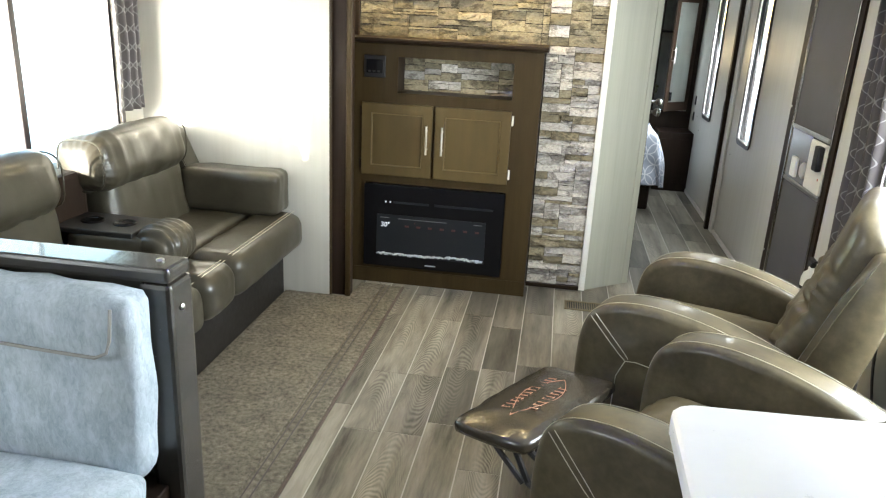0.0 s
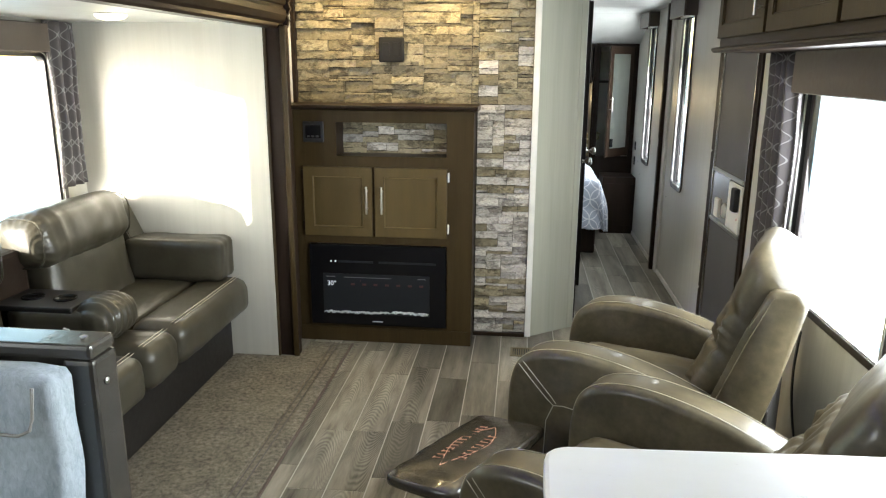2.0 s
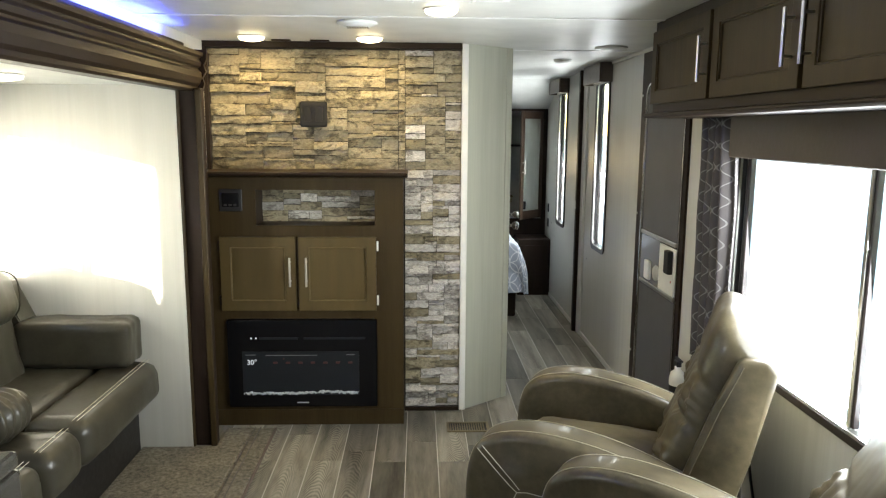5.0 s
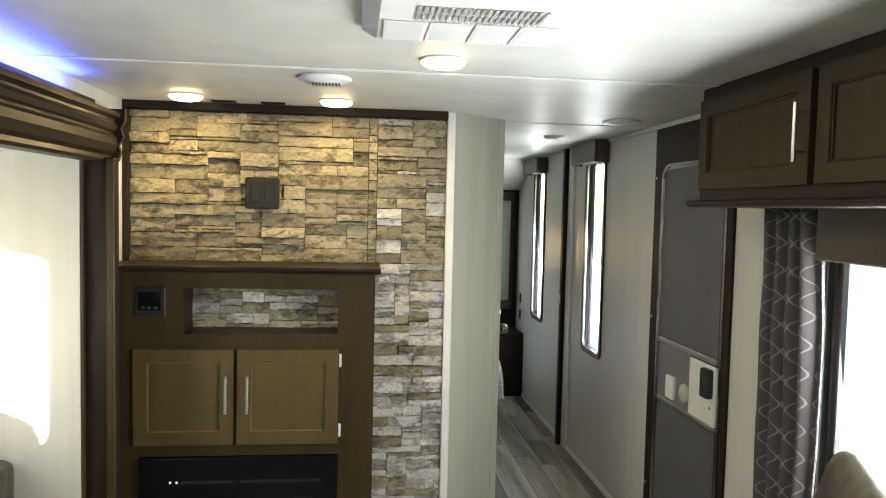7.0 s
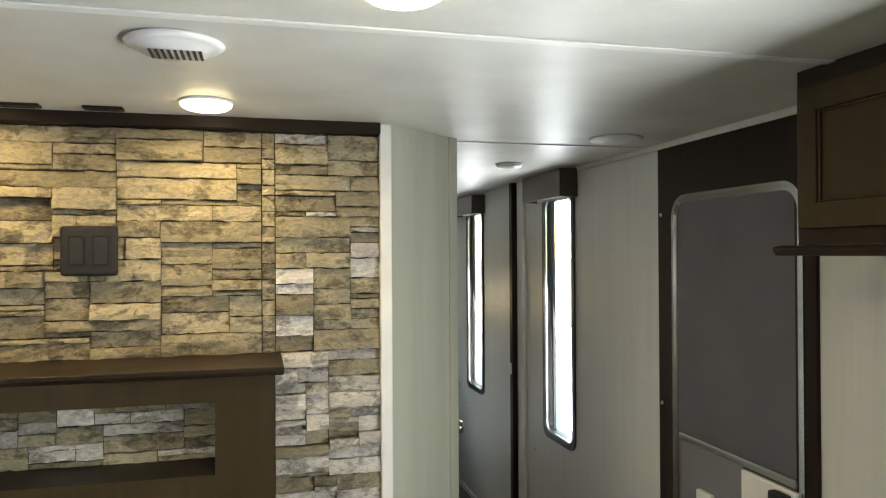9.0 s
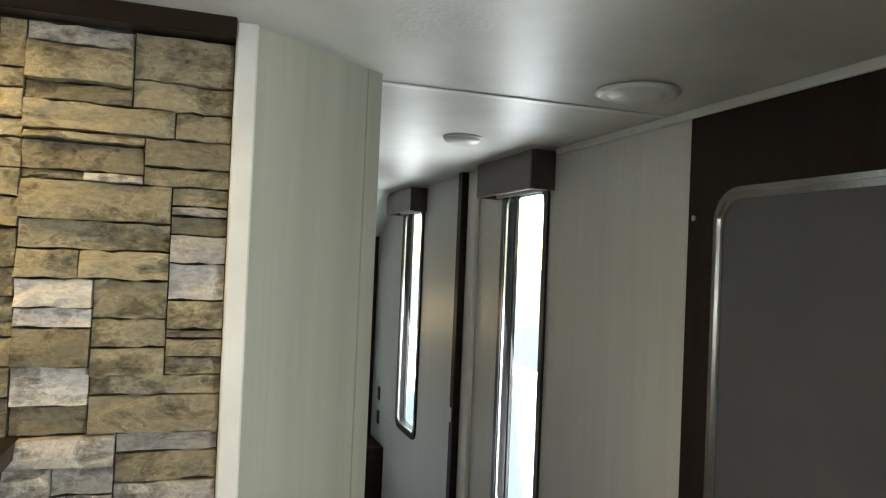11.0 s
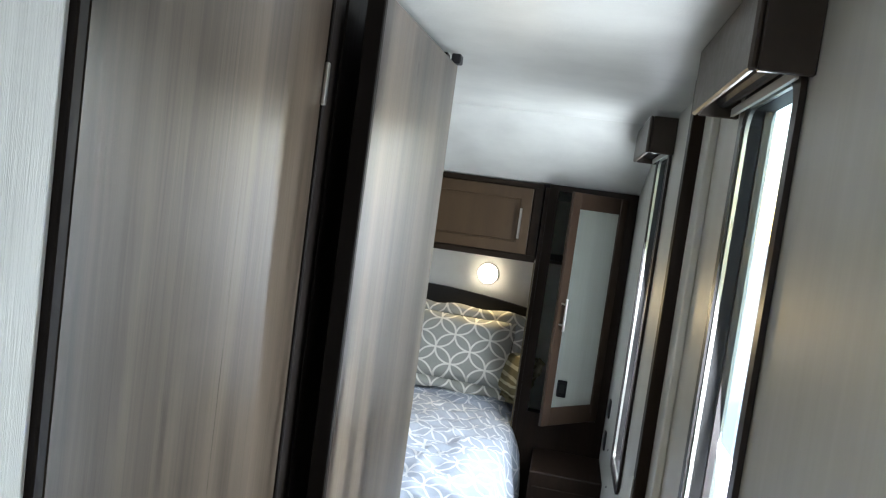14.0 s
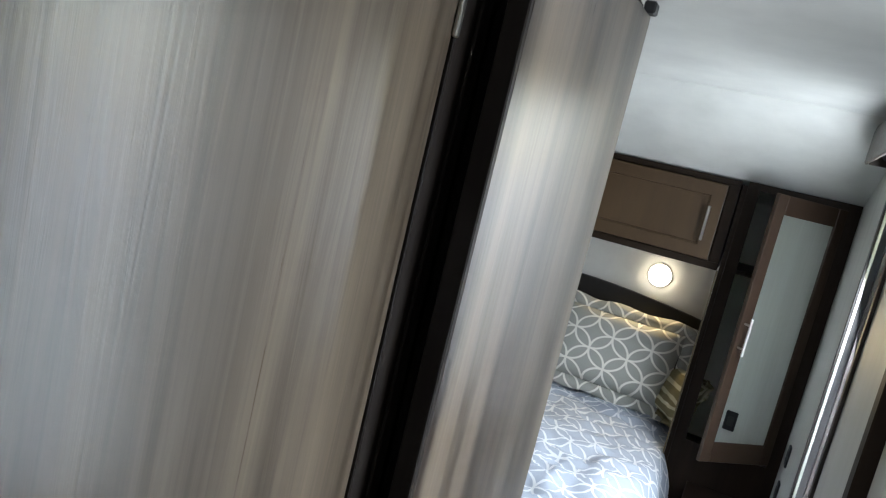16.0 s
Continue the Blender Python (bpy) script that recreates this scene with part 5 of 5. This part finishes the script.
# ---- recliners ----
def arm_profile():
    key = [(-0.468, 0.06), (-0.484, 0.20), (-0.488, 0.37), (-0.478, 0.475), (-0.450, 0.545), (-0.390, 0.590), (-0.295, 0.612), (-0.190, 0.614), (-0.06, 0.598), (0.07, 0.565), (0.20, 0.516), (0.30, 0.465), (0.34, 0.41), (0.34, 0.06)]
    out = [key[0]]
    for i in range(1, len(key) - 2):
        p0, p1, p2, p3 = (np.array(key[max(0, min(len(key) - 1, i + d))]) for d in (-1, 0, 1, 2))
        for u in (0, 0.25, 0.5, 0.75):
            q = 0.5 * (2 * p1 + (p2 - p0) * u + (2 * p0 - 5 * p1 + 4 * p2 - p3) * u * u + (3 * p1 - p0 - 3 * p2 + p3) * u ** 3)
            out.append((float(q[0]), float(q[1])))
    return out + key[-2:]


def rolled(pts, y0, y1, r, n=5):
    """An outline swept along y, its rims rounded by shrinking it towards both ends."""
    bm = bmesh.new()
    m = len(pts)
    inward = []
    for k in range(m):
        a, b = Vector(pts[k - 1]), Vector(pts[(k + 1) % m])
        d = (b - a).normalized()
        inward.append(Vector((d.y, -d.x)))
    steps = [(y0 + r * (1 - math.cos(a)), r * (1 - math.sin(a))) for a in (math.pi / 2 * i / n for i in range(n + 1))]
    steps += [(y0 + y1 - y, c) for y, c in reversed(steps)]
    rings = [[bm.verts.new((p[0] + w.x * c, y, p[1] + w.y * c)) for p, w in zip(pts, inward)] for y, c in steps]
    for a, b in zip(rings, rings[1:]):
        for k in range(m):
            bm.faces.new((a[k], a[(k + 1) % m], b[(k + 1) % m], b[k]))
    bm.faces.new(rings[0][::-1])
    bm.faces.new(rings[-1])
    return bm


def recliner(base, turn, footrest, label, tilt=0):
    """A small recliner that faces -x before its turn."""
    t = thing("recliner", base, label, "recliner", "pair of recliners", turn, True)
    for sgn in (-1, 1):
        y0, y1 = (0.235, 0.375) if sgn > 0 else (-0.375, -0.235)
        a = part("armrest", rolled(arm_profile(), y0, y1, 0.032), LEATHER, t, "arched leather armrest", True)
        for off in (y0 + 0.022, y1 - 0.022):
            part("stitching", tube([(x + (0.0015 if x < -0.3 else 0), off, z + 0.0012) for x, z in arm_profile()[9:44]], 0.0010, 4), STITCH, a)
        ys = y1 + 0.0008 if sgn > 0 else y0 - 0.0008
        part("side_seam", add_tube(add_tube(tube([(-0.440, ys, 0.540), (-0.375, ys, 0.475), (-0.330, ys, 0.432), (-0.305, ys, 0.412)], 0.0016, 4),
             [(-0.305, ys, 0.412), (-0.330, ys, 0.35), (-0.338, ys, 0.10)], 0.0016, 4), [(-0.305, ys, 0.412), (-0.27, ys, 0.418), (-0.10, ys, 0.405), (0.10, ys, 0.385), (0.30, ys, 0.37)], 0.0016, 4), STITCH, a)
        part("side_seam", tube([(-0.424, ys, 0.552), (-0.360, ys, 0.488), (-0.316, ys, 0.444), (-0.296, ys, 0.422)], 0.0014, 4), STITCH, a)
    part("base", box(-0.33, 0.33, -0.234, 0.234, 0.05, 0.30, 0.01), DARK_LEATHER, t)
    part("seat", cushion(-0.40, 0.20, -0.232, 0.232, 0.28, 0.455, 0.07, 0.022, 14, 0.012, 1), LEATHER, t, "padded leather seat", True)
    # back: a thick leaning shell, with a gathered pad that rises over it
    back = prism([(0.16, 0.36), (0.26, 0.30), (0.31, 0.34), (0.375, 0.60), (0.435, 0.87), (0.410, 0.905), (0.325, 0.905), (0.262, 0.75), (0.185, 0.52)], 1, -0.285, 0.285, 0.03, 3)
    lean = Matrix.Translation((0.15, 0, 0.40)) @ pose(0, 0, 0, 0, tilt, 0) @ Matrix.Translation((-0.15, 0, -0.40))
    bmesh.ops.transform(back, matrix=lean, verts=back.verts)
    part("backrest", back, LEATHER, t, "leaning leather back shell", True)
    bm = bmesh.new()
    n, mrows = 56, 72
    rows2 = []
    for sgn in (1, -1):
        grid2 = []
        for j in range(mrows + 1):
            s = j / mrows
            mid = Vector((0.128 + 0.250 * s + 0.02 * math.sin(s * math.pi), 0, 0.40 + 0.588 * s))
            nrm = Vector((-0.60, 0, 0.215 + 0.25 * s)).normalized()
            thick = (0.088 + 0.055 * s) * max(0.0, 1 - abs(2 * s - 1) ** 9) ** 0.45
            grid2.append([])
            for i in range(n + 1):
                u = 2 * i / n - 1
                f = max(0.0, 1 - abs(u) ** 7) ** 0.45
                off = thick * f * (1.0 if sgn > 0 else 0.6)
                if sgn > 0:
                    crease = 0.042 * math.exp(-((s - 0.13) / 0.028) ** 2) + 0.022 * math.exp(-((s - 0.40 - 0.02 * math.sin(u * 5)) / 0.028) ** 2) + 0.010 * math.exp(-((s - 0.62) / 0.02) ** 2)
                    env = math.exp(-((s - 0.15) / 0.10) ** 2) + 0.9 * math.exp(-((s - 0.45) / 0.12) ** 2)
                    fold = 0.013 * math.sin(u * 19 + 9 * s * u + 4 * noise.noise((u * 2, s * 5, 0))) * env * (0.3 + abs(u))
                    fold += 0.006 * noise.noise((u * 6, s * 14, 2)) * (env + 0.2)
                    edge = abs(u) ** 2.5 * env
                    fold += 0.011 * edge * math.sin(s * 75 + 9 * noise.noise((u * 3, s * 6, 5)) + 2 * u)
                    off = off - (crease + fold) * min(1.0, f * 1.1)
                p = mid + nrm * off * sgn
                grid2[-1].append(bm.verts.new((p.x - 0.03 * abs(u) ** 4 * s ** 6, u * 0.255 * (1 - 0.05 * s ** 8), p.z - 0.075 * abs(u) ** 3.5 * s ** 5)))
        for a, b in zip(grid2, grid2[1:]):
            for i in range(n):
                bm.faces.new((a[i], a[i + 1], b[i + 1], b[i]))
    bmesh.ops.remove_doubles(bm, verts=bm.verts, dist=0.0006)
    bmesh.ops.transform(bm, matrix=lean, verts=bm.verts)
    part("back_pad", bm, LEATHER, t, "padded and gathered leather back cushion", True)
    part("back_seam", tube([lean @ Vector(q) for q in ((0.338, -0.2862, 0.885), (0.280, -0.2862, 0.74), (0.203, -0.2862, 0.52), (0.180, -0.2855, 0.39))], 0.0016, 4), LEATHER, t)
    part("rear_flap", box(0.345, 0.357, -0.24, 0.24, 0.10, 0.50, 0.004), DARK_LEATHER, t)
    for y in (-0.20, 0.20):
        part("foot", box(-0.30, 0.30, y - 0.02, y + 0.02, 0.0, 0.0495, 0.004), BLACK, t)
    if footrest:
        pad = cushion(-0.140, 0.130, -0.255, 0.255, -0.024, 0.026, 0.022, 0.010, 14, 0.006, 2)
        bmesh.ops.transform(pad, matrix=pose(-0.70, 0, 0.345, 0, -8, 0), verts=pad.verts)
        f = part("footrest", pad, FOOT_LEATHER, t, "raised leather footrest with copper embroidery", True)
        bm = bmesh.new()
        top = pose(-0.70, 0, 0.345, 0, -8, 0)

        def on(u, v, h=0.044):
            k = max(0.0, 1 - (u / 0.13) ** 2) * max(0.0, 1 - (v / 0.225) ** 2)
            return top @ Vector((u, v, 0.0275 + 0.010 * k))
        for row, (u, cnt) in enumerate(((-0.040, 13), (0.035, 8))):
            for k in range(cnt):
                v = (k - (cnt - 1) / 2) * 0.023
                add_tube(bm, [on(u - 0.013, v - 0.003), on(u + 0.013, v + 0.003)], 0.0015, 4)
                add_tube(bm, [on(u + 0.012 * (-1) ** k, v - 0.007), on(u + 0.012 * (-1) ** k, v + 0.007)], 0.0012, 4)
        for s in (-1, 1):
            add_tube(bm, [on(s * 0.075 * math.sin(k / 14 * math.pi) * (0.5 + 0.5 * k / 14), -0.15 + 0.30 * k / 14) for k in range(15)], 0.0012, 4)
        part("embroidery", bm, ORANGE, f, "copper embroidered marks and swirls")
        for y in (-0.21, 0.21):
            part("linkage", tube([(-0.64, y, 0.325), (-0.585, y, 0.235), (-0.46, y, 0.20), (-0.36, y, 0.22)], 0.010, 6), BLACK, t, "black steel footrest linkage")
            part("linkage", tube([(-0.74, y, 0.325), (-0.60, y, 0.225)], 0.009, 6), BLACK, t, "black steel footrest linkage")
        for y in (-0.16, 0.16):
            part("linkage", tube([(-0.34, y, 0.22), (-0.48, y, 0.14), (-0.58, y, 0.28), (-0.66, y, 0.315)], 0.011, 6), BLACK, t, "black steel footrest linkage")
            part("linkage", tube([(-0.35, y + 0.02, 0.28), (-0.52, y + 0.02, 0.22), (-0.62, y + 0.02, 0.31)], 0.009, 6), BLACK, t, "black steel footrest linkage")
    return t


recliner((0.973, 2.398, 0), -24, False, "taupe leather recliner with its footrest folded in, facing the cabinet")
recliner((0.865, 1.56, 0), -32, True, "taupe leather recliner with its footrest raised, beside the counter", 13)

# ---- counter ----
ct = thing("kitchen_counter", (0.95, 0.4, 0), "white kitchen peninsula worktop with rounded corners", "worktop")
top = prism([(0.476, 0.982), (0.461, 0.965), (0.457, 0.945), (0.450, 0.55), (0.55, 0.25), (0.80, -0.02), (0.80, -1.0), (1.4795, -1.0), (1.4795, 1.045), (0.495, 0.990)], 2, 0.885, 0.92, 0.008, 2)
part("worktop", top, COUNTER, ct, "white marbled worktop")
part("cabinet_body", prism([(0.50, 0.88), (0.49, 0.57), (0.59, 0.28), (0.84, 0.0), (0.84, -1.0), (1.4795, -1.0), (1.4795, 0.93)], 2, 0.0, 0.8845), DARKWOOD, ct)

# ---- small things by the entry door and the living window ----
ex = thing("fire_extinguisher", (1.435, 3.235, 0.25), "white and red fire extinguisher on the wall beside the entry door", "fire extinguisher")
part("bottle", lathe([(0.030, 0.26), (0.036, 0.27), (0.036, 0.42), (0.030, 0.445), (0.014, 0.46), (0.014, 0.475)], (1.437, 3.235, 0), "Z", 18), CEIL_PLASTIC, ex, "white bottle", True)
part("label", lathe([(0.0364, 0.28), (0.0367, 0.282), (0.0367, 0.345), (0.0364, 0.347)], (1.437, 3.235, 0), "Z", 18), RED, ex, "red label", True)
part("band", lathe([(0.0364, 0.35), (0.0368, 0.352), (0.0368, 0.385), (0.0364, 0.387)], (1.437, 3.235, 0), "Z", 18), BLACK, ex, "black band", True)
part("valve", box(1.425, 1.449, 3.215, 3.262, 0.475, 0.500, 0.004), BLACK, ex)
part("lever", box(1.428, 1.446, 3.19, 3.262, 0.505, 0.515, 0.003), BLACK, ex)
part("bracket", box(1.474, 1.4795, 3.215, 3.255, 0.30, 0.44, 0.001), BLACK, ex)
st = thing("pull_strap", (1.465, 2.53, 0.2), "black webbing strap hanging under the living window", "strap")
bm = bmesh.new()
prev = None
for k in range(17):
    s = k / 16
    p = Vector((1.462 - 0.012 * math.sin(s * 3), 2.53 - 0.10 * s + 0.035 * math.sin(s * 2.6) , 0.60 - 0.42 * s))
    a, b = bm.verts.new(p + Vector((0, -0.010, 0))), bm.verts.new(p + Vector((0, 0.010, 0)))
    if prev:
        bm.faces.new((prev[0], prev[1], b, a))
    prev = (a, b)
part("webbing", bm, BLACK, st, smooth=True).modifiers.new("thick", "SOLIDIFY").thickness = 0.003
part("hook", tube([(1.470, 2.53, 0.655), (1.462, 2.53, 0.64), (1.462, 2.53, 0.60)], 0.005, 8), NICKEL, st)
rg = thing("floor_register", (0.49, 3.66, 0), "bronze slotted floor register in the plank floor", "floor vent")
part("frame", boxes([(0.378, 0.602, 3.598, 3.612, 0.0004, 0.005), (0.378, 0.602, 3.712, 3.726, 0.0004, 0.005), (0.378, 0.392, 3.6125, 3.7115, 0.0004, 0.005), (0.588, 0.602, 3.6125, 3.7115, 0.0004, 0.005)]), BRASS, rg)
part("slats", boxes([(0.396 + i * 0.0125, 0.402 + i * 0.0125, 3.6125, 3.7115, 0.0006, 0.004) for i in range(15)]), BRASS, rg, kind="stuff")
part("well", box(0.392, 0.588, 3.6125, 3.7115, 0.0001, 0.0004), BLACK, rg)

# ---- carpet ----
cp = thing("carpet", (-1.0, 2.0, 0), "speckled grey carpet before the sofa with a brown border", "carpet")
part("carpet_field", box(-1.124, -0.640, 1.0, 3.429, -0.004, 0.012, 0.003), CARPET, cp)
part("border_band", box(-0.6395, -0.528, 1.0, 3.655, -0.004, 0.010, 0.003), CARPET, cp)
part("carpet_end", box(-0.765, -0.640, 3.4295, 3.655, -0.004, 0.012, 0.003), CARPET, cp)
part("edge_binding", box(-0.5275, -0.515, 1.0, 3.66, -0.004, 0.008, 0.002), grainy("carpet_binding", (0.07, 0.055, 0.042), (0.15, 0.12, 0.095), (60, 60, 60), 1.0, 0.95, 0.3, 0.6, 0.8), cp)
for x in (-0.628, -0.600):
    part("band_line", box(x, x + 0.006, 1.0, 3.655, 0.0102, 0.0128, 0.001), BROWN_VAL, cp)

# ---- outside ----
def trailer(base, turn, label):
    t = thing("parked_trailer", base, label, "travel trailer", turn=turn, local=True)
    part("body", prism([(-3.6, 0.55), (3.4, 0.55), (3.8, 1.1), (3.75, 2.6), (3.4, 3.1), (-3.5, 3.15), (-3.6, 3.0)], 1, -1.2, 1.2, 0.06, 2), EXT_WHITE, t)
    for x in (-2.2, 0.2, 2.2):
        part("window", box(x - 0.5, x + 0.5, -1.215, -1.201, 1.5, 2.2, 0.02), BLACK_GLOSS, t)
    part("door", box(1.1, 1.7, -1.22, -1.201, 0.75, 2.6, 0.02), EXT_WHITE, t)
    for x in (-0.5, 0.4):
        part("wheel", lathe([(0.36, -1.15), (0.36, -0.95), (0.2, -0.94), (0.01, -0.94)], (x, 0, 0.36), "Y", 20), RUBBER, t)
    part("stripe", box(-3.5, 3.3, -1.206, -1.2005, 1.15, 1.25), DARK_LEATHER, t)
    return t


trailer((22, 14, -0.90), 90 + 180, "white parked travel trailer across the lot")
trailer((-16, 9, -0.90), 90, "white parked travel trailer across the lot")
trailer((-17, -2, -0.90), 84, "white parked travel trailer across the lot")

# ---- stone pieces ----
rng = random.Random(11)


def stone_mesh(w, h, d, seed, light):
    """One split-faced stone, its back at y = 0, facing -y."""
    r = random.Random(seed)
    bm = bmesh.new()
    nx, nz = max(3, int(w / 0.020)), 3 if h > 0.02 else 2
    fr = []
    for j in range(nz + 1):
        row = []
        for i in range(nx + 1):
            ex, ez = i in (0, nx), j in (0, nz)
            x = -w / 2 + w * i / nx + (0 if ex else r.uniform(-0.004, 0.004))
            z = h * j / nz + (r.uniform(-0.0020, 0.0020) if ez and not ex else 0)
            q = Vector((x * 16 + seed % 97, z * 30, seed % 31))
            chip = 0.0065 * max(0.0, noise.noise(q) + 0.05) / 0.4 + 0.0030 * noise.noise(q * 2.7)
            y = -d * (0.90 if (ex or ez) else 1.0) * (1.10 - 0.26 * j / nz) + min(chip, 0.6 * d) + r.uniform(-0.0012, 0.0012)
            row.append(bm.verts.new((x, y, z)))
        fr.append(row)
    for a, b in zip(fr, fr[1:]):
        for i in range(nx):
            bm.faces.new((a[i], a[i + 1], b[i + 1], b[i]))
    rim = fr[0] + [row[-1] for row in fr[1:]] + fr[-1][-2::-1] + [row[0] for row in fr[-2:0:-1]]
    bk = [bm.verts.new((v.co.x, 0, v.co.z)) for v in rim]
    for k in range(len(rim)):
        j = (k + 1) % len(rim)
        bm.faces.new((rim[k], bk[k], bk[j], rim[j]))
    bmesh.ops.recalc_face_normals(bm, faces=bm.faces)
    me = bpy.data.meshes.new("stone")
    bm.to_mesh(me)
    bm.free()
    me.materials.append(STONE_LIGHT if r.random() < light else STONE)
    return me


def clad(parent, x0, x1, z0, z1, plane, hs, ws, deep=(0.010, 0.044), light=0.2):
    """Stones of whole cells packed from the bottom up, so that courses step."""
    nx, nz = round((x1 - x0) / 0.022), round((z1 - z0) / 0.0148)
    cw, ch = (x1 - x0) / nx, (z1 - z0) / nz
    used = [[False] * nx for _ in range(nz)]
    for j in range(nz):
        i = 0
        while i < nx:
            if used[j][i]:
                i += 1
                continue
            run = 0
            while i + run < nx and not used[j][i + run]:
                run += 1
            w = min(run, rng.randint(*ws))
            if run - w < 3:
                w = run
            h = min(nz - j, rng.choice(hs))
            if nz - j - h == 1:
                h += 1
            for a in range(h):
                for b in range(w):
                    used[j + a][i + b] = True
            ob = new("stone", stone_mesh(w * cw - 0.0022, h * ch - 0.0032, rng.uniform(*deep), rng.randrange(10 ** 6), light))
            ob.parent = parent
            ob.location = Vector((x0 + (i + w / 2) * cw, plane, z0 + j * ch)) - ORG[parent]
            i += w


sw = thing("stone_wall", (-0.2, 3.93, 0), "ledger stone cladding of tan and grey split stones", "stone wall", kind="structure")
clad(sw, WEST + 0.0225, 0.120, 1.346, 1.967, 3.934, (1, 2, 3, 3, 4, 4), (5, 15), (0.008, 0.036), light=0.0)
clad(sw, 0.155, 0.4545, 0.023, 1.346, 3.934, (1, 2, 2, 3, 3), (3, 9), (0.008, 0.040), light=0.70)
clad(sw, 0.1575, 0.4545, 1.346, 1.967, 3.934, (1, 2, 2, 3, 3, 4), (4, 10), (0.008, 0.034), light=0.22)
clad(sw, 0.1205, 0.1570, 1.346, 1.967, 3.934, (2, 3, 4), (2, 2), (0.010, 0.022))
clad(sw, -0.600, 0.0040, 1.0705, 1.252, 3.895, (1, 2, 2, 3), (4, 11), (0.004, 0.016), light=0.25)
structure("niche_backing", box(-0.612, 0.016, 3.8955, 3.9335, 1.06, 1.26), STONE_BACK)

# ---- floor planks ----
PW = 0.1524
plank_cache = {}


def plank_mesh(w, length):
    k = (round(w, 4), round(length, 3))
    if k not in plank_cache:
        bm = bmesh.new()
        add_box(bm, -w / 2, w / 2, -length / 2, length / 2, -0.0050, 0.0, 0.0004)
        me = bpy.data.meshes.new("plank")
        bm.to_mesh(me)
        bm.free()
        me.materials.append(PLANK)
        plank_cache[k] = me
    return plank_cache[k]


fl = thing("plank_floor", (0.3, 3.0, -0.005), "grey wood-look vinyl planks with thin pale joints", "floor", kind="structure")
x = 0.0155 - 6 * PW
row = 0
while x < EAST - 0.005:
    w = min(PW, EAST - x)
    y = SOUTH - rng.uniform(0, 0.5)
    while y < NORTH:
        ln = rng.choice((0.46, 0.61, 0.61, 0.76, 0.92))
        a, b = max(y, SOUTH), min(y + ln, NORTH)
        if b - a > 0.03:
            ob = new("plank", plank_mesh(w - 0.0045, b - a - 0.003))
            ob.parent = fl
            ob.location = Vector((x + w / 2, (a + b) / 2, 0)) - ORG[fl]
        y += ln
    x += w
    row += 1
